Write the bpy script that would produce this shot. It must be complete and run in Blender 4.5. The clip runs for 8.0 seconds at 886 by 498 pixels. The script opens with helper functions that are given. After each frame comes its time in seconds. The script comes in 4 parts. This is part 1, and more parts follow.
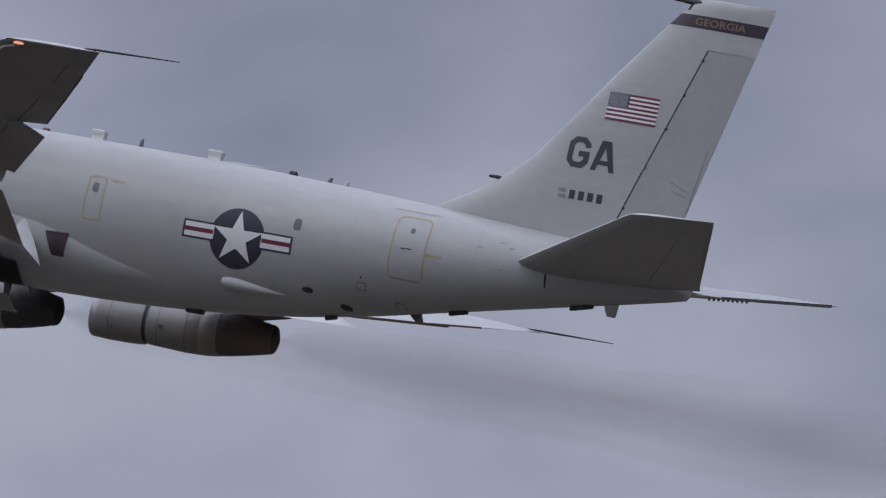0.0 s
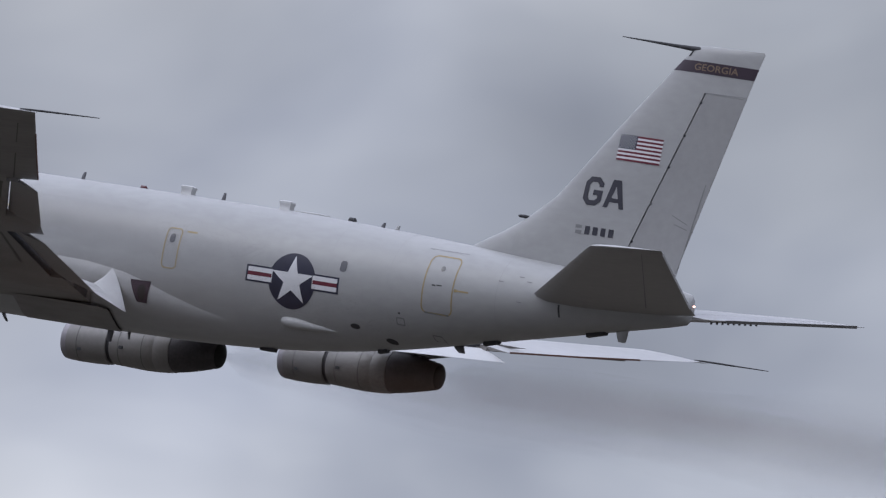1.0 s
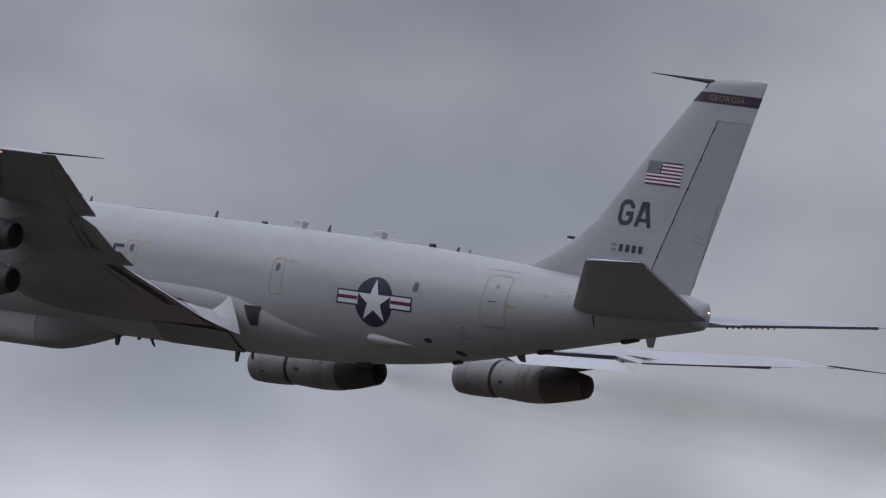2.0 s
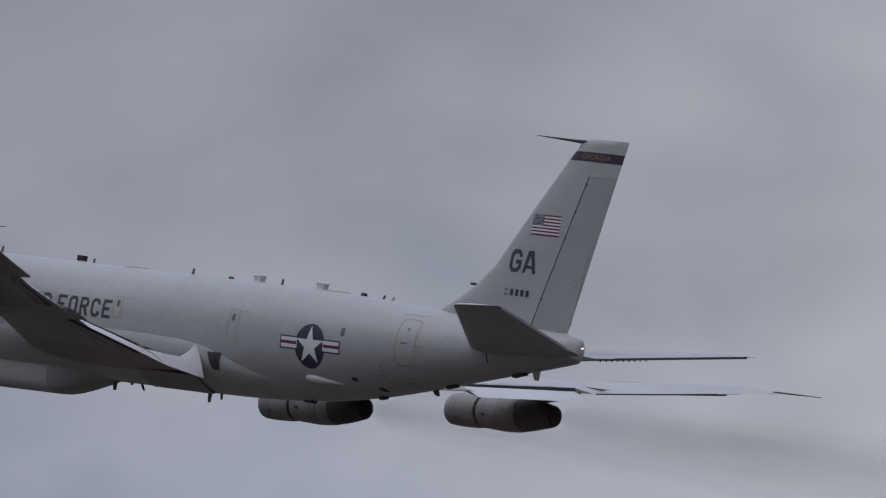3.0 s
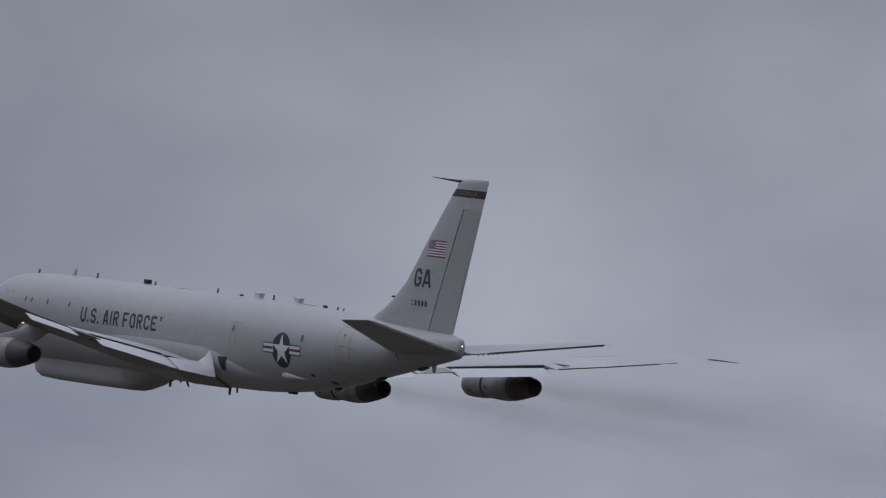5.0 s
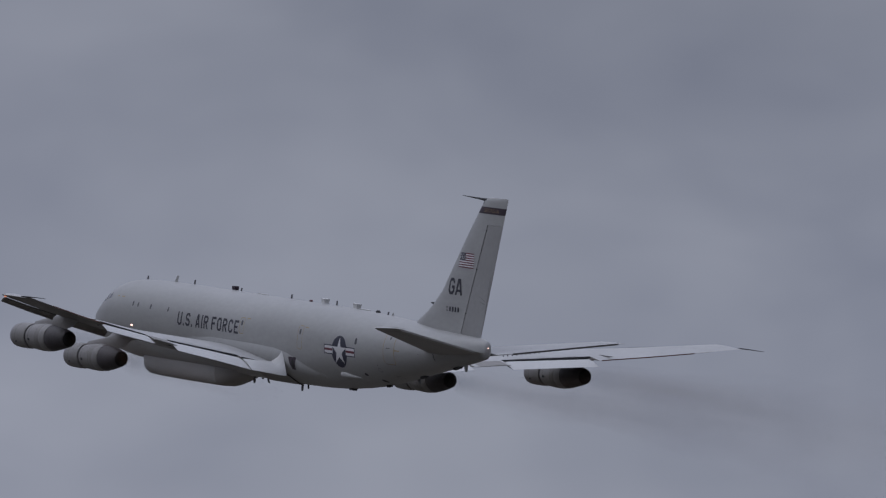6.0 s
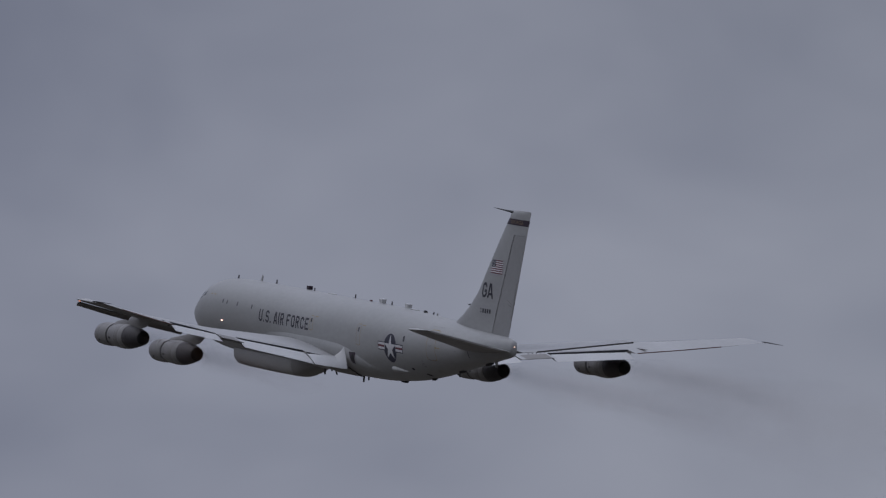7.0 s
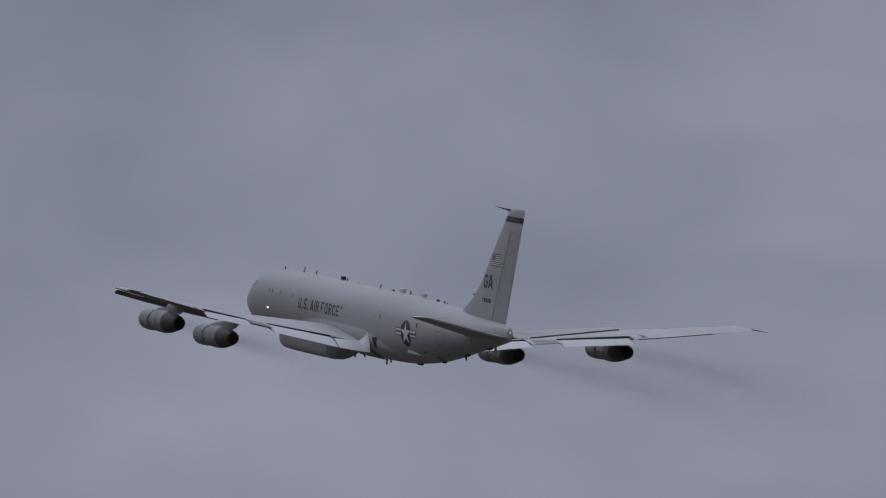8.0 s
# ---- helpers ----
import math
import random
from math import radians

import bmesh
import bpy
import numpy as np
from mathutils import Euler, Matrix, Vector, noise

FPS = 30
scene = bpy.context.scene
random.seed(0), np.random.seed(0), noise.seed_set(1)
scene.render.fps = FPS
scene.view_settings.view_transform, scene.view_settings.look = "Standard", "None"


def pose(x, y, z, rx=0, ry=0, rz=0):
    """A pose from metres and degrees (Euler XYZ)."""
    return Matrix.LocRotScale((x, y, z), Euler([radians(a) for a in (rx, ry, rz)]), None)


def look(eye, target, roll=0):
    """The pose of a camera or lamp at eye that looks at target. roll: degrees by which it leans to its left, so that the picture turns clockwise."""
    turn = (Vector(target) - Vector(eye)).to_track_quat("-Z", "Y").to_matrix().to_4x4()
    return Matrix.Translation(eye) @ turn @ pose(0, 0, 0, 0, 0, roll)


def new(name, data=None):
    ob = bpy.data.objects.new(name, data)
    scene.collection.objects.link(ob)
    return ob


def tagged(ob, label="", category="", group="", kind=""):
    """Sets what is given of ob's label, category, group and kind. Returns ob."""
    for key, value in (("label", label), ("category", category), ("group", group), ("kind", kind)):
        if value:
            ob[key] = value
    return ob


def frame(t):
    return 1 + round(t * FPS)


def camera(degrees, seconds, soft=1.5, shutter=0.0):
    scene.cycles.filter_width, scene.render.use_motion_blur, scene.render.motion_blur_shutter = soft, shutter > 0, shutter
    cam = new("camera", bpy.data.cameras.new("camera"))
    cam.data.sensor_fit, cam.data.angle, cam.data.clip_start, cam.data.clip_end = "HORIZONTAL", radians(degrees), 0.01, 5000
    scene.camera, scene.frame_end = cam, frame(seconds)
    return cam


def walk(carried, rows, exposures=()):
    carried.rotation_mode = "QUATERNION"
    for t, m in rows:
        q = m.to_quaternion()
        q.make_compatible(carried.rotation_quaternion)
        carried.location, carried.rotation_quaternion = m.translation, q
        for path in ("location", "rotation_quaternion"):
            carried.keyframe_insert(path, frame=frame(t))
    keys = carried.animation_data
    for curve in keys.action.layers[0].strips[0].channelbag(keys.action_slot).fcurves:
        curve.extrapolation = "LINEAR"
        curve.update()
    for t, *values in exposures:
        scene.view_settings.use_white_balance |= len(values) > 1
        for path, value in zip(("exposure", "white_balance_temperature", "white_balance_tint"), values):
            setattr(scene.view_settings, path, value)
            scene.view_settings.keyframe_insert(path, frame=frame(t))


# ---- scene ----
EYE = Vector((0.0, 0.0, 1.7))
# seconds, yaw, elevation, roll in degrees
CAMERA = [
    (0.0, 74.265, 7.171, 2.303), (0.1, 72.949, 7.308, 1.963), (0.2, 71.603, 7.416, 1.630),
    (0.3, 70.204, 7.518, 1.321), (0.4, 68.904, 7.608, 1.034), (0.5, 67.669, 7.700, 0.815),
    (0.6, 66.583, 7.810, 0.523), (0.7, 65.551, 7.939, 0.294), (0.8, 64.529, 8.037, 0.083),
    (0.9, 63.406, 8.114, -0.113), (1.0, 62.261, 8.174, -0.286), (1.1, 61.119, 8.228, -0.460),
    (1.2, 60.001, 8.275, -0.613), (1.3, 58.921, 8.319, -0.753), (1.4, 57.858, 8.357, -0.880),
    (1.5, 56.818, 8.388, -1.061), (1.6, 55.819, 8.431, -1.100), (1.7, 54.875, 8.455, -1.193),
    (2.8, 46.133, 8.552, -1.524), (2.9, 45.462, 8.557, -1.495), (3.0, 44.833, 8.562, -1.414),
    (3.1, 44.185, 8.547, -1.412), (3.2, 43.536, 8.534, -1.358), (3.3, 42.891, 8.519, -1.296),
    (3.4, 42.301, 8.493, -1.226), (3.5, 41.699, 8.419, -1.112), (3.6, 41.082, 8.283, -1.065),
    (3.7, 40.484, 8.177, -0.976), (3.8, 39.906, 8.090, -0.881), (3.9, 39.397, 8.055, -0.780),
    (4.0, 38.896, 8.028, -0.685), (4.1, 38.410, 8.012, -0.568), (4.2, 37.946, 7.993, -0.456),
    (4.3, 37.454, 7.965, -0.343), (4.4, 36.945, 7.944, -0.228), (4.5, 36.444, 7.921, -0.183),
    (4.6, 35.971, 7.894, 0.002), (4.7, 35.496, 7.862, 0.116), (5.8, 30.785, 7.260, 1.027),
    (5.9, 30.395, 7.218, 1.055), (6.0, 29.990, 7.160, 1.118), (6.1, 29.598, 7.116, 1.073),
    (6.2, 29.228, 7.064, 1.061), (6.3, 28.888, 7.008, 1.035), (6.4, 28.552, 6.944, 0.995),
    (6.5, 28.210, 6.878, 0.935), (6.6, 27.867, 6.816, 0.869), (6.7, 27.540, 6.756, 0.783),
    (6.8, 27.232, 6.692, 0.683), (6.9, 26.917, 6.620, 0.567), (7.0, 26.594, 6.546, 0.436),
    (7.1, 26.270, 6.482, 0.296), (7.2, 25.940, 6.415, 0.140), (7.3, 25.629, 6.361, -0.026),
    (7.4, 25.357, 6.302, -0.203), (7.5, 25.096, 6.229, -0.410), (7.7, 24.584, 6.046, -0.777),
    (7.8, 24.360, 5.980, -0.976), (8.0, 23.890, 5.850, -1.358),
]
# seconds, place in metres, heading, pitch, bank
FLIGHT = [
    (0.0, 340.53, 102.13, 47.01, 0.68, 13.67, 3.63),
    (0.5, 339.90, 142.81, 51.71, 0.56, 12.23, 2.95),
    (1.0, 339.29, 183.39, 56.11, 0.46, 11.15, 2.41),
    (1.5, 338.71, 223.88, 60.20, 0.37, 10.40, 2.00),
    (2.0, 338.15, 264.31, 63.96, 0.30, 9.91, 1.70),
    (2.5, 337.60, 304.70, 67.40, 0.25, 9.66, 1.49),
    (3.0, 337.07, 345.04, 70.49, 0.21, 9.60, 1.35),
    (3.5, 336.54, 385.37, 73.23, 0.19, 9.68, 1.26),
    (4.0, 336.02, 425.70, 75.60, 0.19, 9.86, 1.21),
    (4.5, 335.49, 466.05, 77.61, 0.19, 10.09, 1.17),
    (5.0, 334.95, 506.42, 79.23, 0.22, 10.32, 1.12),
    (5.5, 334.40, 546.85, 80.47, 0.26, 10.53, 1.05),
    (6.0, 333.84, 587.33, 81.29, 0.31, 10.65, 0.93),
    (6.5, 333.25, 627.90, 81.71, 0.38, 10.65, 0.75),
    (7.0, 332.64, 668.57, 81.71, 0.46, 10.47, 0.49),
    (7.5, 331.99, 709.34, 81.27, 0.55, 10.09, 0.12),
    (8.0, 331.31, 750.25, 80.39, 0.66, 9.44, -0.37),
]


def aim(yaw, elevation, roll):
    y, e = radians(yaw), radians(elevation)
    way = Vector((math.sin(y) * math.cos(e), math.cos(y) * math.cos(e), math.sin(e)))
    return look(EYE, EYE + way * 100, -roll)


def attitude(x, y, z, heading, pitch, bank):
    """Pose of the airplane: its own x points aft, y to starboard, z up."""
    h, p, b = radians(heading), radians(pitch), radians(bank)
    fwd = Vector((math.sin(h) * math.cos(p), math.cos(h) * math.cos(p), math.sin(p)))
    flat = Vector((math.cos(h), -math.sin(h), 0))
    right = flat * math.cos(b) - flat.cross(fwd) * math.sin(b)
    up = right.cross(fwd)
    m = Matrix((-fwd, right, up)).transposed().to_4x4()
    m.translation = (x, y, z)
    return m


cam = camera(4.0, 8.0, soft=1.25)
walk(cam, [(t, aim(a, e, r)) for t, a, e, r in CAMERA],
     exposures=[(0.0, 0.36), (0.5, 0.27), (0.7, 0.40), (1.0, 0.48), (1.5, 0.25), (3.0, -0.16), (3.5, -0.22), (4.0, -0.22), (4.5, -0.22), (6.0, -0.31), (6.5, -0.45), (7.0, -0.46), (7.5, -0.39), (8.0, -0.39)])

# ---- light: overcast sky, weak wide sun behind the cloud ----
SUN_TURN, SUN_HEIGHT = radians(300), radians(50)
world = bpy.data.worlds.new("overcast_sky")
scene.world = world
world.use_nodes = True
wt = world.node_tree
wt.nodes.clear()


def wnode(kind, **values):
    n = wt.nodes.new(kind)
    for key, v in values.items():
        n.inputs[key.replace("_", " ")].default_value = v
    return n


def wmath(op, a, b):
    n = wt.nodes.new("ShaderNodeMath")
    n.operation = op
    for i, v in enumerate((a, b)):
        if hasattr(v, "is_linked"):
            wt.links.new(v, n.inputs[i])
        else:
            n.inputs[i].default_value = v
    return n.outputs[0]


coords = wt.nodes.new("ShaderNodeTexCoord")
split = wt.nodes.new("ShaderNodeSeparateXYZ")
wt.links.new(coords.outputs["Generated"], split.inputs[0])
squash = wt.nodes.new("ShaderNodeMapping")
squash.inputs["Scale"].default_value = (1, 1, 1.7)
squash.inputs["Location"].default_value = (0.35, 0.1, 0.0)
wt.links.new(coords.outputs["Generated"], squash.inputs[0])
broad = wnode("ShaderNodeTexNoise", Scale=10.0, Detail=2.0, Roughness=0.5)
fine = wnode("ShaderNodeTexNoise", Scale=38.0, Detail=3.0, Roughness=0.45, Distortion=0.2)
for n in (broad, fine):
    wt.links.new(squash.outputs[0], n.inputs["Vector"])
patch = wnode("ShaderNodeTexNoise", Scale=24.0, Detail=2.0, Roughness=0.4, Distortion=0.15)
wt.links.new(squash.outputs[0], patch.inputs["Vector"])
cloud = wmath("ADD", wmath("MULTIPLY", broad.outputs[0], 0.6), wmath("MULTIPLY", fine.outputs[0], 0.4))
ramp = wt.nodes.new("ShaderNodeValToRGB")
ramp.color_ramp.elements[0].position, ramp.color_ramp.elements[0].color = 0.36, (0.203, 0.221, 0.293, 1)
ramp.color_ramp.elements[1].position, ramp.color_ramp.elements[1].color = 0.66, (0.368, 0.388, 0.462, 1)
wt.links.new(cloud, ramp.inputs[0])
# a darker cloud deck stands over a paler horizon; overhead the overcast is far brighter
deck = wt.nodes.new("ShaderNodeMapRange")
deck.interpolation_type = "SMOOTHSTEP"
for key, v in (("From Min", 0.112), ("From Max", 0.172), ("To Min", 0.95), ("To Max", 0.77)):
    deck.inputs[key].default_value = v
wt.links.new(split.outputs[2], deck.inputs[0])
rise = wmath("ADD", deck.outputs[0], wmath("MULTIPLY", wmath("MAXIMUM", wmath("SUBTRACT", split.outputs[2], 0.2), 0.0), 4.2))
# thinner, brighter cloud to the east-north-east
toward = wt.nodes.new("ShaderNodeVectorMath")
toward.operation = "DOT_PRODUCT"
toward.inputs[1].default_value = (math.sin(radians(58)) * 0.99, math.cos(radians(58)) * 0.99, 0.135)
wt.links.new(coords.outputs["Generated"], toward.inputs[0])
thin = wt.nodes.new("ShaderNodeMapRange")
thin.interpolation_type = "SMOOTHSTEP"
for key, v in (("From Min", math.cos(radians(17))), ("From Max", math.cos(radians(2))), ("To Min", 0.0), ("To Max", 1.0)):
    thin.inputs[key].default_value = v
wt.links.new(toward.outputs["Value"], thin.inputs[0])
rise = wmath("MULTIPLY", rise, wmath("ADD", 1.0, wmath("MULTIPLY", thin.outputs[0], wmath("MAXIMUM", 0.0, wmath("MULTIPLY", wmath("SUBTRACT", patch.outputs[0], 0.28), 1.75)))))
# the deck is heavier towards the east
east = wt.nodes.new("ShaderNodeMapRange")
east.interpolation_type = "SMOOTHSTEP"
for key, v in (("From Min", 0.68), ("From Max", 0.86), ("To Min", 1.0), ("To Max", 0.80)):
    east.inputs[key].default_value = v
wt.links.new(split.outputs[0], east.inputs[0])
rise = wmath("MULTIPLY", rise, east.outputs[0])
# a broad pale stretch of cloud in the north-east, palest low down
pale = wt.nodes.new("ShaderNodeVectorMath")
pale.operation = "DOT_PRODUCT"
pale.inputs[1].default_value = (math.sin(radians(48)) * 0.99, math.cos(radians(48)) * 0.99, 0.14)
wt.links.new(coords.outputs["Generated"], pale.inputs[0])
spread = wt.nodes.new("ShaderNodeMapRange")
low = wt.nodes.new("ShaderNodeMapRange")
for n, source, keys in ((spread, pale.outputs["Value"], (math.cos(radians(19)), math.cos(radians(6)), 0.0, 1.0)), (low, split.outputs[2], (0.118, 0.152, 0.48, 0.17))):
    n.interpolation_type = "SMOOTHSTEP"
    for key, v in zip(("From Min", "From Max", "To Min", "To Max"), keys):
        n.inputs[key].default_value = v
    wt.links.new(source, n.inputs[0])
rise = wmath("MULTIPLY", rise, wmath("ADD", 1.0, wmath("MULTIPLY", spread.outputs[0], low.outputs[0])))
lift = wt.nodes.new("ShaderNodeVectorMath")
lift.operation = "SCALE"
wt.links.new(ramp.outputs[0], lift.inputs[0])
wt.links.new(rise, lift.inputs["Scale"])
sky = wt.nodes.new("ShaderNodeTexSky")
sky.sky_type, sky.sun_disc, sky.sun_elevation, sky.sun_rotation = "NISHITA", False, SUN_HEIGHT, SUN_TURN
clear = wnode("ShaderNodeBackground", Strength=0.004)
overcast = wnode("ShaderNodeBackground", Strength=1.0)
both = wt.nodes.new("ShaderNodeAddShader")
wout = wt.nodes.new("ShaderNodeOutputWorld")
wt.links.new(sky.outputs[0], clear.inputs[0])
# thin cloud is whiter, the heavy deck in the east and the north a little bluer
north = wt.nodes.new("ShaderNodeMapRange")
north.interpolation_type = "SMOOTHSTEP"
for key, v in (("From Min", 0.83), ("From Max", 0.91), ("To Min", 0.0), ("To Max", 0.045)):
    north.inputs[key].default_value = v
wt.links.new(split.outputs[1], north.inputs[0])
blue = wmath("ADD", wmath("SUBTRACT", 1.0, wmath("MULTIPLY", thin.outputs[0], 0.10)), wmath("MULTIPLY", wmath("SUBTRACT", 1.0, east.outputs[0]), 0.2))
tint = wt.nodes.new("ShaderNodeCombineXYZ")
tint.inputs[1].default_value = 1.0
wt.links.new(wmath("ADD", 1.0, wmath("MULTIPLY", spread.outputs[0], 0.025)), tint.inputs[0])
wt.links.new(wmath("SUBTRACT", wmath("ADD", blue, north.outputs[0]), wmath("MULTIPLY", spread.outputs[0], 0.02)), tint.inputs[2])
tinted = wt.nodes.new("ShaderNodeVectorMath")
tinted.operation = "MULTIPLY"
wt.links.new(lift.outputs[0], tinted.inputs[0])
wt.links.new(tint.outputs[0], tinted.inputs[1])
wt.links.new(tinted.outputs[0], overcast.inputs[0])
wt.links.new(clear.outputs[0], both.inputs[0])
wt.links.new(overcast.outputs[0], both.inputs[1])
wt.links.new(both.outputs[0], wout.inputs[0])

lamp = bpy.data.lights.new("sun", "SUN")
lamp.energy, lamp.angle, lamp.color = 0.32, radians(30), (1.0, 0.97, 0.93)
sun = new("sun", lamp)
sun.matrix_world = look((math.sin(SUN_TURN) * 50, math.cos(SUN_TURN) * 50, 60), (0, 0, 0))


# ---- materials ----
def surface(name, colour, rough=0.5, metal=0.0, vary=0.1, scale=1.5, streak=0.0, bump=0.0, glow=None, coat=0.0, stretch=(1, 1, 1)):
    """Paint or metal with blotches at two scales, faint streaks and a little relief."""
    m = bpy.data.materials.new(name)
    m.use_nodes = True
    nt = m.node_tree
    b = nt.nodes["Principled BSDF"]
    b.inputs["Roughness"].default_value, b.inputs["Metallic"].default_value = rough, metal
    b.inputs["Coat Weight"].default_value = coat
    tc = nt.nodes.new("ShaderNodeTexCoord")
    mp = nt.nodes.new("ShaderNodeMapping")
    mp.inputs["Scale"].default_value = stretch
    nt.links.new(tc.outputs["Object"], mp.inputs[0])
    big = nt.nodes.new("ShaderNodeTexNoise")
    big.inputs["Scale"].default_value, big.inputs["Detail"].default_value = scale * 0.4, 3
    small = nt.nodes.new("ShaderNodeTexNoise")
    small.inputs["Scale"].default_value, small.inputs["Detail"].default_value = scale * 5, 5
    for n in (big, small):
        nt.links.new(mp.outputs[0], n.inputs["Vector"])
    mix = nt.nodes.new("ShaderNodeMath")
    mix.operation = "MULTIPLY_ADD"
    mix.inputs[1].default_value = 0.6
    nt.links.new(big.outputs[0], mix.inputs[0])
    half = nt.nodes.new("ShaderNodeMath")
    half.operation = "MULTIPLY"
    half.inputs[1].default_value = 0.4
    nt.links.new(small.outputs[0], half.inputs[0])
    nt.links.new(half.outputs[0], mix.inputs[2])
    ramp_ = nt.nodes.new("ShaderNodeValToRGB")
    lo, hi = [c * (1 - vary) for c in colour], [min(1, c * (1 + vary)) for c in colour]
    ramp_.color_ramp.elements[0].position, ramp_.color_ramp.elements[0].color = 0.35, (*lo, 1)
    ramp_.color_ramp.elements[1].position, ramp_.color_ramp.elements[1].color = 0.65, (*hi, 1)
    nt.links.new(mix.outputs[0], ramp_.inputs[0])
    nt.links.new(ramp_.outputs[0], b.inputs["Base Color"])
    if bump:
        bp = nt.nodes.new("ShaderNodeBump")
        bp.inputs["Strength"].default_value, bp.inputs["Distance"].default_value = bump, 0.02
        nt.links.new(small.outputs[0], bp.inputs["Height"])
        nt.links.new(bp.outputs[0], b.inputs["Normal"])
    if glow:
        b.inputs["Emission Color"].default_value, b.inputs["Emission Strength"].default_value = (*glow[0], 1), glow[1]
    return m


PAINT = surface("aircraft_grey_paint", (0.32, 0.32, 0.315), 0.40, vary=0.09, scale=0.9, bump=0.04, stretch=(0.5, 1, 1))
# wing grey with the underside's shade put into the colour
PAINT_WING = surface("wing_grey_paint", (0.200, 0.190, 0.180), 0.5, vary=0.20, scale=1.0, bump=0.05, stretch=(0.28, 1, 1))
# the same grey lightened for upward faces, skylight put into the colour
LIT_SKIN = surface("lit_skin_grey_paint", (0.38, 0.378, 0.375), 0.42, vary=0.10, scale=0.9, bump=0.04, stretch=(0.5, 1, 1))
PAINT_LIGHT = surface("pale_fairing_paint", (0.39, 0.39, 0.385), 0.4, vary=0.05, scale=1.2)
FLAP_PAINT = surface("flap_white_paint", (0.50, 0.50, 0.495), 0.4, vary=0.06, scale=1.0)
LEADING = surface("leading_edge_metal", (0.30, 0.285, 0.29), 0.48, 0.4, vary=0.06)
COWL = surface("cowl_grey_paint", (0.215, 0.205, 0.196), 0.45, vary=0.12, scale=1.6, bump=0.04)
COWL_LIP = surface("intake_lip_metal", (0.30, 0.285, 0.30), 0.5, 0.4, vary=0.08)
HOT = surface("scorched_nozzle_metal", (0.064, 0.058, 0.060), 0.6, 0.25, vary=0.35, scale=2.2, bump=0.1)
# black of the sooty exhausts, also of the shade in the gear bay
SOOT_SHADE = surface("soot_and_shade_black", (0.018, 0.017, 0.017), 0.8, vary=0.2)
DARK = surface("dark_gap", (0.03, 0.03, 0.033), 0.7, vary=0.15)
NAVY = surface("insignia_navy", (0.016, 0.016, 0.036), 0.5, vary=0.1)
WHITE = surface("insignia_white", (0.62, 0.62, 0.63), 0.5, vary=0.04)
RED = surface("insignia_red", (0.115, 0.009, 0.021), 0.5, vary=0.1)
LETTER = surface("lettering_dark_grey", (0.026, 0.025, 0.036), 0.55, vary=0.15)
YELLOW = surface("rescue_yellow", (0.34, 0.262, 0.125), 0.55, vary=0.15)
GOLD = surface("faded_gold", (0.17, 0.115, 0.075), 0.55, vary=0.1)
BAND = surface("fin_band_maroon", (0.022, 0.009, 0.02), 0.5, vary=0.15)
LINE = surface("panel_line", (0.19, 0.19, 0.19), 0.6, vary=0.1)
GLASS = surface("dark_cabin_glass", (0.10, 0.10, 0.108), 0.15, vary=0.05)
RED_LAMP = surface("red_beacon", (0.085, 0.015, 0.022), 0.3, vary=0.05)
RADOME = surface("radome_paint", (0.30, 0.295, 0.29), 0.5, vary=0.06)
DARKGREY = surface("antenna_dark_grey", (0.11, 0.11, 0.12), 0.5, vary=0.1)
LAP = surface("skin_lap_shade", (0.312, 0.312, 0.307), 0.45, vary=0.08)
LAMP_RED = surface("red_lamp", (0.8, 0.3, 0.2), 0.3, vary=0.01, glow=((1.0, 0.40, 0.22), 0.45))
LAMP_WHITE = surface("white_lamp", (0.9, 0.85, 0.8), 0.3, vary=0.01, glow=((1.0, 0.55, 0.45), 3.2))
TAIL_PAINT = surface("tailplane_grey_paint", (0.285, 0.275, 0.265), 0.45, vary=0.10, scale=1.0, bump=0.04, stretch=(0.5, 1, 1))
AFT_FAIRING = surface("aft_fairing_paint", (0.245, 0.238, 0.228), 0.5, vary=0.08, scale=1.2)
COPPER = surface("worn_copper_brown", (0.13, 0.062, 0.045), 0.55, vary=0.3, scale=3.0)
RUDDER_PAINT = surface("rudder_grey_paint", (0.275, 0.273, 0.27), 0.42, vary=0.08, scale=0.9, bump=0.04)
SEAM = surface("wing_seam", (0.085, 0.08, 0.075), 0.6, vary=0.2)
SLOT = surface("fan_slot_grey", (0.05, 0.047, 0.05), 0.7, vary=0.2)
GRASS = surface("airfield_grass", (0.060, 0.052, 0.040), 0.9, vary=0.35, scale=0.05)

# ---- ground ----
bm = bmesh.new()
for sx, sy in ((-1, -1), (1, -1), (1, 1), (-1, 1)):
    bm.verts.new((sx * 9000, sy * 9000, 0))
bm.faces.new(bm.verts)
me = bpy.data.meshes.new("ground")
bm.to_mesh(me)
me.materials.append(GRASS)
tagged(new("ground", me), "flat mown airfield grass under an overcast sky", "ground", kind="structure")

# ---- the airplane ----
AFT = 30.0  # the thing's origin lies this far behind the nose


def part(name, bm, material, parent, label="", smooth=True):
    bmesh.ops.translate(bm, verts=bm.verts, vec=(-AFT, 0, 0))
    bmesh.ops.recalc_face_normals(bm, faces=bm.faces)
    me = bpy.data.meshes.new(name)
    bm.to_mesh(me)
    bm.free()
    me.materials.append(material)
    if smooth:
        me.shade_smooth()
        me.set_sharp_from_angle(angle=radians(38))
    ob = new(name, me)
    ob.parent = parent
    return tagged(ob, label)


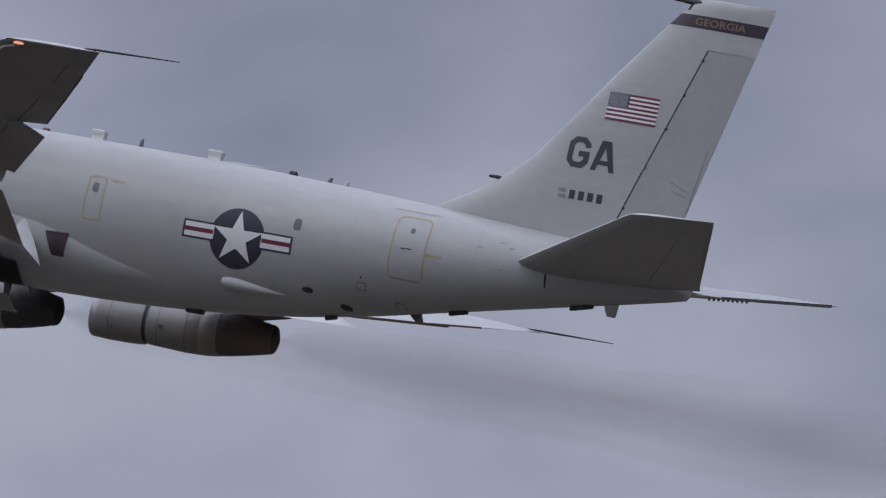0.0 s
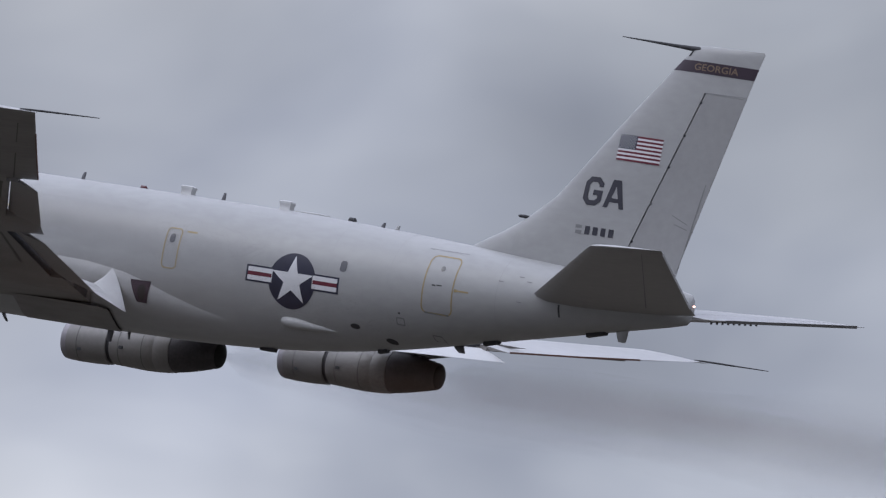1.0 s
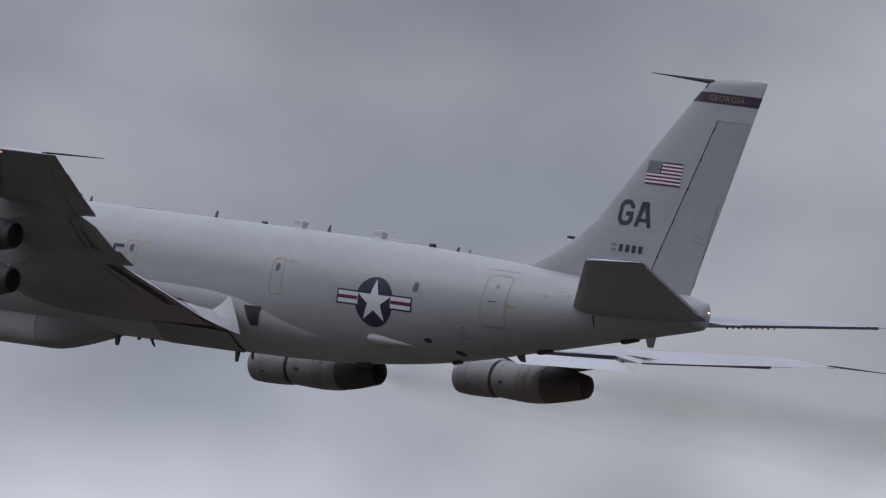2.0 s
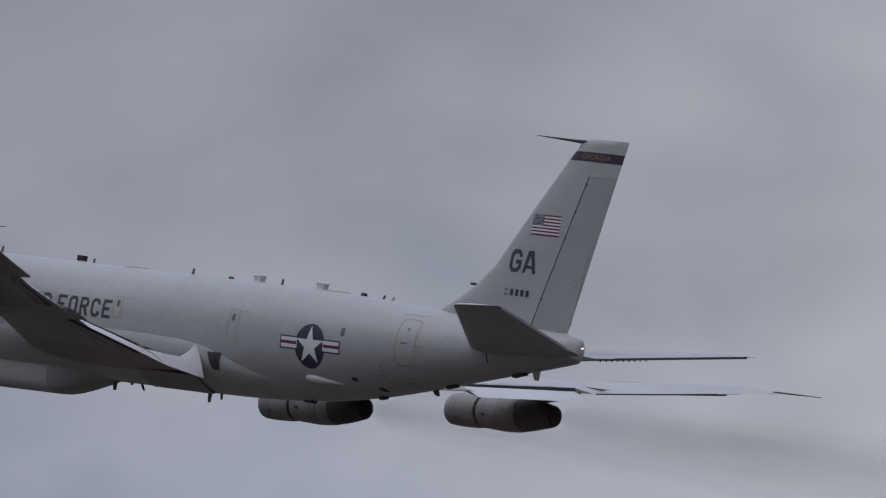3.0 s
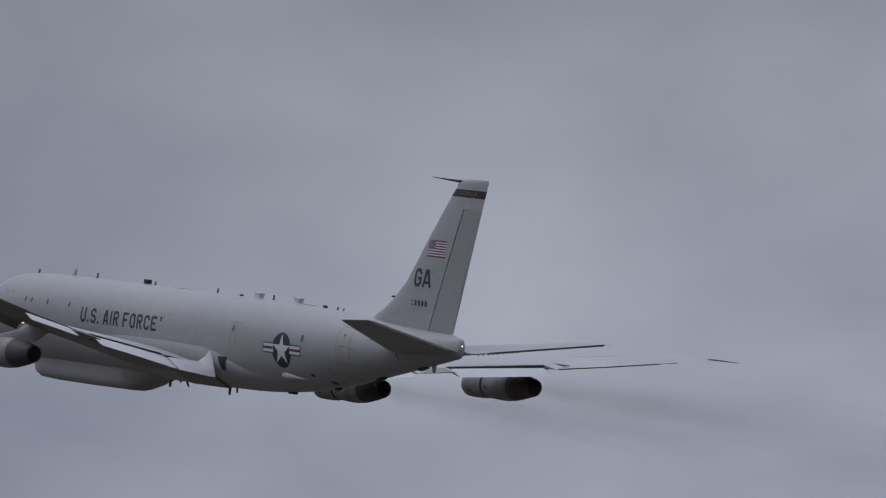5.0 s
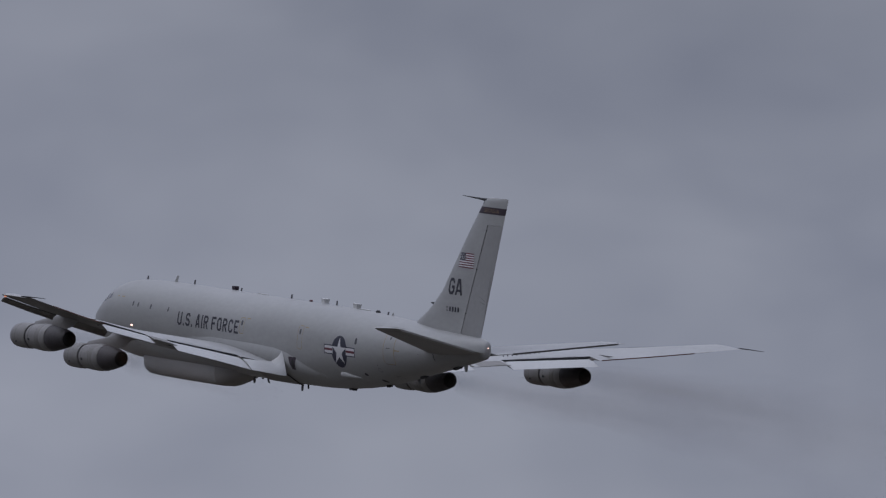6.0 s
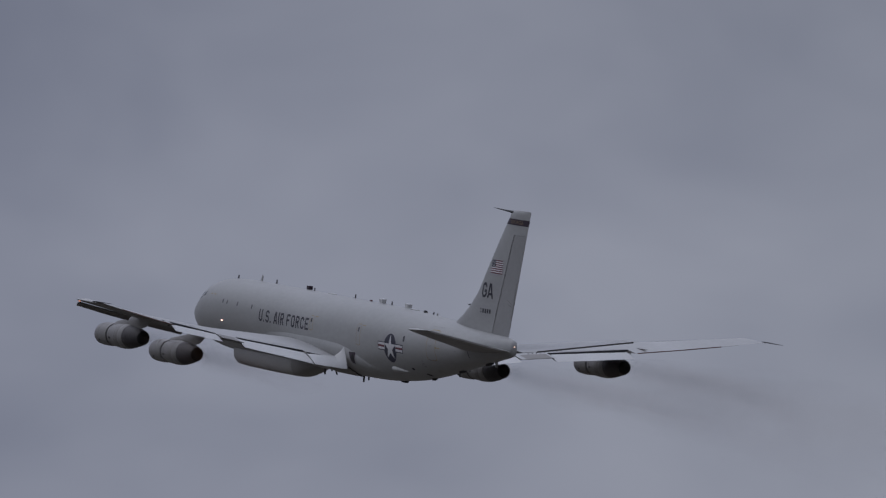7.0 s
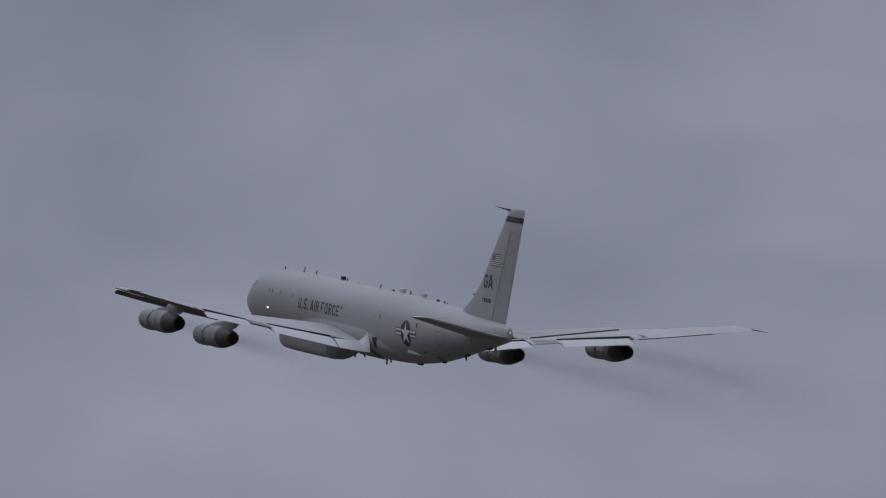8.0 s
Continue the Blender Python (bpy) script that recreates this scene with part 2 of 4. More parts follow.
def loft(rings, caps=True, bm=None):
    bm = bm or bmesh.new()
    rows = [[bm.verts.new(p) for p in ring] for ring in rings]
    for a, b in zip(rows, rows[1:]):
        for i in range(len(a)):
            j = (i + 1) % len(a)
            bm.faces.new((a[i], a[j], b[j], b[i]))
    if caps:
        bm.faces.new(rows[0])
        bm.faces.new(rows[-1])
    return bm


def block(x0, x1, y0, y1, z0, z1, bm=None):
    return loft([[(x, y0, z0), (x, y1, z0), (x, y1, z1), (x, y0, z1)] for x in (x0, x1)], bm=bm)


def turn(profile, y, z, n=32, tilt=0.0, close=False, bm=None):
    """A body of revolution round an axis along x; profile: (x, radius)."""
    x0 = profile[0][0]
    rings = [[(x, y + r * math.cos(2 * math.pi * i / n), z + tilt * (x - x0) + r * math.sin(2 * math.pi * i / n)) for i in range(n)] for x, r in profile]
    return loft(rings, caps=close, bm=bm)


def curve_at(table, x):
    xs = [r[0] for r in table]
    return [float(np.interp(x, xs, [r[k] for r in table])) for k in range(1, len(table[0]))]


def smooth_table(rows, step=0.25):
    """Rows (x, a, b, c) resampled through a Catmull-Rom curve."""
    xs = np.array([r[0] for r in rows], float)
    out = []
    for x in np.arange(xs[0], xs[-1] + 1e-6, step):
        i = min(max(int(np.searchsorted(xs, x)) - 1, 0), len(xs) - 2)
        h = xs[i + 1] - xs[i]
        u = (x - xs[i]) / h
        vals = []
        for k in range(1, len(rows[0])):
            v = [r[k] for r in rows]
            m0 = (v[i + 1] - v[i - 1]) / (xs[i + 1] - xs[i - 1]) if i > 0 else (v[1] - v[0]) / h
            m1 = (v[i + 2] - v[i]) / (xs[i + 2] - xs[i]) if i + 2 < len(xs) else (v[i + 1] - v[i]) / h
            vals.append((2 * u**3 - 3 * u**2 + 1) * v[i] + (u**3 - 2 * u**2 + u) * h * m0 + (-2 * u**3 + 3 * u**2) * v[i + 1] + (u**3 - u**2) * h * m1)
        out.append((float(x), *vals))
    return out


# x behind the nose, top, bottom, height of the greatest width, half width
BODY = smooth_table([
    (0.0, -0.42, -0.52, -0.47, 0.05), (0.25, -0.10, -0.92, -0.47, 0.42), (0.6, 0.12, -1.18, -0.45, 0.68), (1.2, 0.42, -1.50, -0.38, 0.98),
    (2.0, 0.85, -1.80, -0.25, 1.28), (3.0, 1.50, -2.05, -0.05, 1.54), (4.0, 1.83, -2.20, 0.08, 1.70), (5.5, 1.99, -2.33, 0.15, 1.83),
    (8.0, 2.06, -2.40, 0.17, 1.88), (12.0, 2.08, -2.41, 0.17, 1.88), (20.0, 2.08, -2.41, 0.17, 1.88), (26.0, 2.08, -2.38, 0.17, 1.88),
    (28.5, 2.07, -2.29, 0.17, 1.88), (30.7, 2.04, -2.11, 0.17, 1.86), (32.6, 1.98, -1.87, 0.19, 1.80), (34.6, 1.90, -1.51, 0.24, 1.69),
    (36.6, 1.79, -1.08, 0.33, 1.50), (39.5, 1.62, -0.46, 0.52, 1.13), (41.5, 1.53, -0.04, 0.72, 0.76), (43.0, 1.45, 0.28, 0.86, 0.40), (43.5, 1.34, 0.40, 0.88, 0.23)], 0.25)


def side(x, z, out=0.006):
    """y of the port side of the fuselage."""
    top, bottom, mid, w = curve_at(BODY, x)
    h = top - mid if z > mid else mid - bottom
    return -w * math.sqrt(max(0.0, 1 - min(1, abs((z - mid) / h)) ** 2)) - out


def ring_at(x, n=48, grow=0.0):
    top, bottom, mid, w = curve_at(BODY, x)
    pts = []
    for i in range(n):
        a = 2 * math.pi * i / n
        c, s = math.cos(a), math.sin(a)
        pts.append((x, (w + grow) * c, mid + s * ((top - mid if s > 0 else mid - bottom) + grow)))
    return pts


plane = tagged(new("jet_airplane"), "light grey four-engined military jet airplane climbing with flaps down", "airplane")

rings = [ring_at(r[0]) for r in BODY]
top, bottom, mid, w = curve_at(BODY, 43.5)
for dx, k in ((0.10, 0.80), (0.16, 0.55), (0.19, 0.25)):
    rings.append([(43.5 + dx * 0.7, y * k, 0.88 + (z - 0.88) * k) for _, y, z in ring_at(43.5)])
fuselage = part("fuselage", loft(rings), PAINT, plane, "light grey painted fuselage, rounded tail cone")

# ventral radar fairing: pale radome ahead, darker fairing behind
def canoe(rows):
    rings = []
    for x, b, wd in rows:
        ring = []
        for i in range(24):
            a = math.pi * i / 23
            c, sn = math.cos(a), math.sin(a)
            ring.append((x, wd * math.copysign(abs(c) ** 0.55, c), -1.9 + (b + 1.9) * abs(sn) ** 0.55))
        rings.append(ring)
    return loft(rings)


radome = part("radome", canoe(((6.55, -2.45, 0.55), (6.62, -2.82, 0.66), (6.75, -3.02, 0.74), (7.1, -3.12, 0.80), (8.5, -3.17, 0.82), (12.0, -3.19, 0.82), (15.15, -3.18, 0.82))), RADOME, plane, "long grey canoe-shaped radome under the forward fuselage")
part("tail_fairing", canoe(((15.17, -3.18, 0.82), (15.6, -3.16, 0.82), (16.1, -3.07, 0.80), (16.9, -2.86, 0.74), (17.7, -2.62, 0.62), (18.5, -2.38, 0.42))), AFT_FAIRING, radome, "darker rear fairing of the radome")

# wings
LE = lambda Y: 14.75 + 0.76 * (Y - 1.88)
TRAIL = ((1.2, 25.0), (1.88, 25.1), (4.15, 25.41), (9.1, 26.27), (10.5, 26.85), (22.0, 32.78), (22.5, 33.0))
TE = lambda Y: curve_at(TRAIL, Y)[0]
DROOP = ((1.2, -1.75), (4.0, -1.40), (9.1, -0.74), (11.6, -0.36), (15.2, 0.25), (18.5, 0.85), (22.0, 1.58), (22.5, 1.68))
FLEX = 0.0  # the port wing rides a little higher than the starboard one
ZTE = lambda Y: curve_at(DROOP, Y)[0] - FLEX * Y
LEAD = lambda Y: 0.42 - (0.48 + 9 * -FLEX) * (max(0.0, Y - 1.88) / 20.2) ** 1.2  # incidence and washout


def foil(Y, cut=1.0, start=0.0, n=14, thick=0.115, nose=0.0):
    """Section ring of the wing at Y, from start to cut of the chord."""
    x0, c = LE(Y), TE(Y) - LE(Y)
    lead = LEAD(Y)
    thick = thick - 0.03 * (Y - 1.88) / 20.2
    up, lo = [], []
    for i in range(n + 1):
        u = start + (cut - start) * (1 - math.cos(math.pi / 2 * i / n)) if start == 0 else start + (cut - start) * i / n
        t = 5 * thick * (0.2969 * math.sqrt(u) - 0.126 * u - 0.3516 * u * u + 0.2843 * u**3 - 0.1030 * u**4)
        z = ZTE(Y) + lead * (1 - u)
        up.append((x0 + u * c, Y, z + t * c * 1.0))
        lo.append((x0 + u * c, Y, z - t * c * 0.75))
    return up + lo[::-1][:-1] if start == 0 else up + lo[::-1]


def mirrored(ring, s):
    return [(x, s * y, z) for x, y, z in ring]


def flap_rings(rows, s):
    """Flap sections; rows: (Y, leading x, leading z, trailing x, trailing z)."""
    out = []
    for Y, xa, za, xb, zb in rows:
        fc = math.hypot(xb - xa, zb - za)
        ca, sa = (xb - xa) / fc, (za - zb) / fc
        prof = []
        for i in range(11):
            u = (i / 10) ** 1.6
            prof.append((u, 5 * 0.10 * (0.2969 * math.sqrt(u) - 0.126 * u - 0.3516 * u * u + 0.2843 * u**3 - 0.1015 * u**4)))
        ring = []
        for u, t in prof + [(u, -0.6 * t) for u, t in prof[::-1][1:-1]]:
            px, pz = u * fc, t * fc
            ring.append((xa + px * ca + pz * sa, s * Y, za - px * sa + pz * ca))
        out.append(ring)
    return out


def hinge_z(Y, u):
    return ZTE(Y) + LEAD(Y) * (1 - u)


def paint_lit_top(ob, paint=None):
    """Light and shade put into the paint: upward faces paler, the rest darker."""
    ob.data.materials.append(paint or LIT_SKIN)
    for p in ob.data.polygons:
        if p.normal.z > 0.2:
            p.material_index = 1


def wing_strip(Ys, u0, u1, s, below, out=0.006, bm=None):
    """A thin strip that follows the wing's skin between two chord fractions, on its lower or upper face."""
    bm = bm or bmesh.new()
    for (Ya, Yb) in zip(Ys, Ys[1:]):
        vs = []
        for Y, u in ((Ya, u0), (Ya, u1), (Yb, u1), (Yb, u0)):
            x0, c = LE(Y), TE(Y) - LE(Y)
            th = 0.115 - 0.03 * (Y - 1.88) / 20.2
            t = 5 * th * (0.2969 * math.sqrt(u) - 0.126 * u - 0.3516 * u * u + 0.2843 * u**3 - 0.1030 * u**4) * c
            vs.append(bm.verts.new((x0 + u * c, s * Y, hinge_z(Y, u) + (-0.75 * t - out if below else t + out))))
        bm.faces.new(vs)
    return bm


CUTS = ((1.2, 0.872), (2.6, 0.868), (3.4, 0.865), (4.10, 0.855), (4.12, 0.81), (6.5, 0.795), (9.18, 0.765), (9.20, 0.985), (10.5, 0.985), (10.96, 0.985), (10.98, 0.77), (13.0, 0.77), (15.18, 0.77), (15.20, 1.0), (18.0, 1.0), (21.2, 1.0), (21.75, 1.0))
for s in (-1, 1):
    FLEX = 0.0075 if s > 0 else -0.006
    secs = [mirrored(foil(Y, cut), s) for Y, cut in CUTS]
    tip = foil(21.75)
    cz = sum(p[2] for p in tip) / len(tip)
    for dy, k in ((0.15, 0.8), (0.25, 0.45), (0.29, 0.1)):
        secs.append([(p[0] + dy * 0.9, s * (21.75 + dy), cz + (p[2] - cz) * k) for p in tip])
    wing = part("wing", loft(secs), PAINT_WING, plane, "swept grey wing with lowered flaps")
    paint_lit_top(wing)
    for Ya, Yb, drop in ((16.7, 21.9, 0.42), (11.3, 15.2, 0.46)):
        rings = []
        for Y in (Ya, (Ya + Yb) / 2, Yb):
            x, z, k = LE(Y), hinge_z(Y, 0), drop * (1.35 - Y / 40)
            rings.append([(x + 0.30, s * Y, z - 0.10), (x + 0.02, s * Y, z - 0.55 * k), (x - 0.13, s * Y, z - k), (x - 0.10, s * Y, z - k - 0.03), (x + 0.08, s * Y, z - 0.62 * k), (x + 0.36, s * Y, z - 0.16)])
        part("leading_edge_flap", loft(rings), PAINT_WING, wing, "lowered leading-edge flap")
    at = lambda Y, u: LE(Y) + u * (TE(Y) - LE(Y))
    rows_in = [(4.16, at(4.16, 0.81) + 0.06, -1.24 - FLEX * 4, 25.42, -1.74), (6.5, at(6.5, 0.795) + 0.06, -0.93 - FLEX * 6, 25.83, -1.35), (9.16, at(9.16, 0.765) + 0.06, -0.60 - FLEX * 9, 26.28, -0.93)]
    # white flaps, the shade on their undersides put in as darker grey
    paint_lit_top(part("flap", loft(flap_rings(rows_in, s)), PAINT_WING, wing, "lowered white inboard flap, shade painted on its underside"), FLAP_PAINT)
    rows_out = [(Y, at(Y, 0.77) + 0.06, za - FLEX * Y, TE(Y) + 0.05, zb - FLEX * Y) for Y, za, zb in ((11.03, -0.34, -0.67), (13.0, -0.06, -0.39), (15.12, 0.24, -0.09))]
    paint_lit_top(part("flap", loft(flap_rings(rows_out, s)), PAINT_WING, wing, "lowered white outboard flap, shade painted on its underside"), FLAP_PAINT)
    rows_fillet = [(1.84, 24.44, -0.69, 25.23, -1.96), (1.95, 24.30, -0.98, 25.24, -1.96), (2.25, 24.12, -1.28, 25.27, -1.94), (3.0, 24.12, -1.28, 25.33, -1.86), (4.08, 24.12, -1.24, 25.42, -1.75)]
    part("flap", loft(flap_rings(rows_fillet, s)), FLAP_PAINT, wing, "lowered pale fillet flap at the wing root")
    # shade in the coves behind the fixed skin, put in as dark strips
    for Ys, us in (((4.14, 6.5, 9.16), (0.81, 0.795, 0.765)), ((11.0, 13.0, 15.16), (0.77, 0.77, 0.77)), ((1.9, 3.0, 4.08), (0.87, 0.866, 0.855))):
        bm = bmesh.new()
        cols = []
        for Y, u in zip(Ys, us):
            c = TE(Y) - LE(Y)
            th = 0.115 - 0.03 * (Y - 1.88) / 20.2
            t = 5 * th * (0.2969 * math.sqrt(u) - 0.126 * u - 0.3516 * u * u + 0.2843 * u**3 - 0.1030 * u**4) * c
            cols.append((bm.verts.new((at(Y, u) + 0.012, s * Y, hinge_z(Y, u) + t + 0.012)), bm.verts.new((at(Y, u) + 0.012, s * Y, hinge_z(Y, u) - 0.75 * t)), bm.verts.new((at(Y, u) - 0.05, s * Y, hinge_z(Y, u) + t + 0.02))))
        for a, b in zip(cols, cols[1:]):
            bm.faces.new((a[0], b[0], b[1], a[1]))
            bm.faces.new((a[2], b[2], b[0], a[0]))
        part("flap_cove_shade", bm, DARK, wing, "dark strip for the shade in the flap cove", smooth=False)
    bm = loft([[(TE(Y) + dx, s * Y, ZTE(Y) + dz) for dx, dz in ((-0.03, 0.026), (0.014, 0.026), (0.014, -0.03), (-0.03, -0.03))] for Y in (15.3, 17.5, 19.7)])
    part("aileron_edge", bm, COPPER, wing, "worn copper-brown aileron edge")
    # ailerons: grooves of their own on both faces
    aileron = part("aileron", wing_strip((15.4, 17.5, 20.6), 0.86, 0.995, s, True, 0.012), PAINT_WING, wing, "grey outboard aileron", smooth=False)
    part("aileron_gap", wing_strip((15.3, 17.5, 20.7), 0.80, 0.812, s, True), SEAM, wing)
    part("flap_gap", wing_strip((11.3, 13.0, 14.8), 0.70, 0.725, s, True), SEAM, wing)
    part("flap_gap", wing_strip((5.5, 7.0, 9.0), 0.72, 0.735, s, True), SEAM, wing)
    part("inboard_aileron", wing_strip((9.45, 10.2, 10.85), 0.80, 0.98, s, False, 0.012), PAINT_WING, wing, smooth=False)
    part("leading_edge", loft([[(LE(Y) + u * 0.35 - 0.012, s * Y, hinge_z(Y, 0) + v * 0.14 * (1 - Y / 40)) for u, v in ((1.0, 1.25), (0.4, 0.95), (0.1, 0.5), (0.0, 0.0))] for Y in (2.2, 9.8, 15.4, 21.7)], caps=False), LEADING, wing, "bare metal leading edge")
    # spoiler panels
    for Ya, Yb in ((5.0, 6.9), (7.0, 8.9), (11.4, 12.9), (13.0, 14.6)):
        part("spoiler", wing_strip((Ya, Yb), 0.62, 0.73, s, False, 0.012), LIT_SKIN, wing, smooth=False)
    for row in (rows_in[0], rows_in[-1], rows_out[0], rows_out[-1]):
        Y, xa, za = row[0], row[1], row[2]
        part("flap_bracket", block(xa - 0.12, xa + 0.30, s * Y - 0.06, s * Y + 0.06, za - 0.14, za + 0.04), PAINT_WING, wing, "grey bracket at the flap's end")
    bm = turn([(32.3, 0.015), (32.6, 0.03), (33.2, 0.032), (35.0, 0.012)], s * 22.02, (1.60 if s > 0 else 1.53) - FLEX * 22, 10, tilt=0.0 if s > 0 else 0.02, close=True)
    part("antenna_probe", bm, DARK, wing, "thin dark aft-pointing wing-tip probe")
    part("position_lamp", turn([(30.3, 0.02), (30.36, 0.04), (30.5, 0.04), (30.58, 0.02)], s * 21.99, 1.38 - FLEX * 22, 10, close=True), LAMP_RED if s < 0 else GLASS, wing, "small wing-tip lamp")

# engines
ENGINES = ((-10.2, 16.32, 21.88, -1.96, 0.035), (10.2, 16.3, 21.85, -2.02, 0.04), (-15.95, 20.95, 26.6, -0.86, 0.03), (15.85, 21.0, 26.65, -1.08, 0.03))
for y, x0, x1, z0, tilt in ENGINES:
    FLEX = 0.0075 if y > 0 else -0.006
    zt = lambda x: z0 + tilt * (x - x0)
    engine = part("engine", turn([(x0 + 1.76, 0.58), (x0 + 1.84, 0.655), (x0 + 2.4, 0.70), (x0 + 3.0, 0.745), (x0 + 3.45, 0.75), (x0 + 3.47, 0.738), (x0 + 3.50, 0.748), (x0 + 3.78, 0.735), (x0 + 4.02, 0.71), (x0 + 4.04, 0.66)], y, zt(x0 + 1.72), tilt=tilt), COWL, plane, "grey turbofan engine nacelle with scorched nozzle")
    part("fan_cowl", turn([(x0 + 0.9, 0.52), (x0 + 0.3, 0.56), (x0 + 0.20, 0.645), (x0 + 0.5, 0.675), (x0 + 1.1, 0.695), (x0 + 1.5, 0.69), (x0 + 1.68, 0.675), (x0 + 1.68, 0.62), (x0 + 1.3, 0.60)], y, zt(x0 + 0.9), tilt=tilt), COWL, engine, "grey fan cowl")
    part("intake_lip", turn([(x0 + 0.3, 0.558), (x0 + 0.08, 0.565), (x0 + 0.01, 0.59), (x0, 0.605), (x0 + 0.02, 0.62), (x0 + 0.08, 0.637), (x0 + 0.21, 0.65)], y, zt(x0 + 0.3), tilt=tilt), COWL_LIP, engine, "bare metal intake lip")
    part("fan_slot", turn([(x0 + 1.3, 0.598), (x0 + 1.6, 0.60), (x0 + 1.82, 0.60)], y, zt(x0 + 1.3), tilt=tilt), SLOT, engine, "dark ring slot behind the fan")
    part("nozzle", turn([(x0 + 3.95, 0.66), (x0 + 4.05, 0.695), (x0 + 4.4, 0.655), (x0 + 4.8, 0.585), (x1 - 0.25, 0.475), (x1 - 0.22, 0.455), (x1 - 0.1, 0.445), (x1 - 0.02, 0.42), (x1, 0.405), (x1 - 0.01, 0.395), (x1 - 0.3, 0.39)], y, zt(x0 + 3.95), tilt=tilt), HOT, engine, "scorched dark metal exhaust nozzle")
    part("exhaust_plug", turn([(x1 - 0.32, 0.388), (x1 - 0.03, 0.386), (x1 + 0.02, 0.36), (x1 + 0.07, 0.26), (x1 + 0.10, 0.13), (x1 + 0.11, 0.02)], y, zt(x1 - 0.62), tilt=tilt, close=True), SOOT_SHADE, engine, "sooty exhaust cone")
    part("fan", turn([(x0 + 0.9, 0.53), (x0 + 0.85, 0.2), (x0 + 0.55, 0.02)], y, zt(x0 + 0.9), close=True), SOOT_SHADE, engine)
    # cowl latches, vents and panel seams
    for dx, r in ((3.05, 0.7462), (2.15, 0.6815), (0.62, 0.681)):
        part("cowl_seam", turn([(x0 + dx, r + 0.004), (x0 + dx + 0.025, r + 0.005)], y, zt(x0 + dx), tilt=tilt), SEAM, engine)
    for dx, a in ((2.3, -2.9), (0.75, -2.6)):
        r = 0.69 if dx > 1.8 else 0.655
        cy, cz_ = math.cos(a), math.sin(a)
        part("cowl_vent", block(x0 + dx - 0.07, x0 + dx + 0.07, y + cy * r - 0.05, y + cy * r + 0.05, zt(x0 + dx) + cz_ * r - 0.05, zt(x0 + dx) + cz_ * r + 0.05), DARK, engine)
    Y = abs(y)
    wx = LE(Y)
    rings = []
    for z, a, b, hw in ((zt(x0 + 2.0) + 0.55, x0 + 1.3, x1 - 0.8, 0.14), (zt(x0 + 2.0) + 0.80, x0 + 1.7, x1 + 0.3, 0.17), (min(zt(x0) + 1.25, hinge_z(Y, 0.3)), max(x0 + 2.3, wx - 0.9), x1 + 0.95, 0.17), (hinge_z(Y, 0.3) + 0.05, wx - 0.1, wx + 4.2, 0.16)):
        prof = ((0, 0.1), (0.06, 0.5), (0.25, 1.0), (0.65, 0.9), (1, 0.06))
        rings.append([(a + (b - a) * u, y - hw * v, z) for u, v in prof] + [(a + (b - a) * u, y + hw * v, z) for u, v in prof[::-1]])
    part("pylon", loft(rings), COWL, engine, "grey engine pylon")


# fin and rudder
FOIL = ((0, 0), (0.012, 0.28), (0.04, 0.50), (0.09, 0.72), (0.18, 0.92), (0.30, 1.0), (0.45, 0.93), (0.60, 0.74), (0.78, 0.44), (1.0, 0.05))
# height, leading edge, trailing edge, half thickness
FIN = ((1.3, 35.2, 42.65, 0.33), (1.9, 35.8, 42.79, 0.33), (2.4, 36.65, 42.90, 0.32), (2.9, 37.38, 43.01, 0.31), (3.74, 38.28, 43.20, 0.28), (5.0, 39.17, 43.48, 0.25), (6.3, 40.08, 43.77, 0.22), (7.45, 40.93, 44.03, 0.19), (7.50, 40.96, 44.04, 0.19), (8.3, 41.58, 44.22, 0.16), (8.72, 41.90, 44.33, 0.13), (8.86, 42.12, 44.36, 0.08), (8.92, 42.6, 44.34, 0.02))
HINGE = lambda z: 40.33 + 0.313 * z


def blade_ring(z, start=None, stop=None, grow=0.0):
    """An upright symmetric section between two x, or the whole chord."""
    a, b, h = curve_at(FIN, z)
    start, stop = (a if start is None else start), (b if stop is None else stop)
    pts = []
    for i in range(15):
        k = i / 14
        x = start + (stop - start) * (k ** 1.7 if start == a else k)
        pts.append((x, h * curve_at(FOIL, (x - a) / (b - a))[0] + grow))
    if start == a:
        pts[0] = (a - grow, 0.002)
    return [(x, -t, z) for x, t in pts] + [(x, t, z) for x, t in pts[::-1]]


heights = [1.3, 1.6, 1.9, 2.15, 2.4, 2.65, 2.9, 3.3, 3.74, 4.4, 5.0, 5.65, 6.3, 6.9, 7.44]
bm = loft([blade_ring(z, stop=HINGE(z)) for z in heights])
loft([blade_ring(z) for z in (7.44, 7.8, 8.3, 8.55, 8.72, 8.86, 8.92)], bm=bm)
fin = part("fin", bm, PAINT, plane, "tall swept grey tail fin")
rings = [blade_ring(z, start=HINGE(z) + 0.035) for z in (1.50, 2.2, 3.0, 3.8, 4.6, 5.4, 6.2, 6.8, 7.435)]
part("rudder", loft(rings), RUDDER_PAINT, fin, "grey rudder with trim tab")
bm = turn([(39.42, 0.012), (40.2, 0.03), (41.5, 0.06), (42.1, 0.09), (42.5, 0.05)], 0, 8.84, 10, tilt=-0.03, close=True)
part("antenna_probe", bm, DARK, fin, "thin forward-pointing probe on the fin tip")

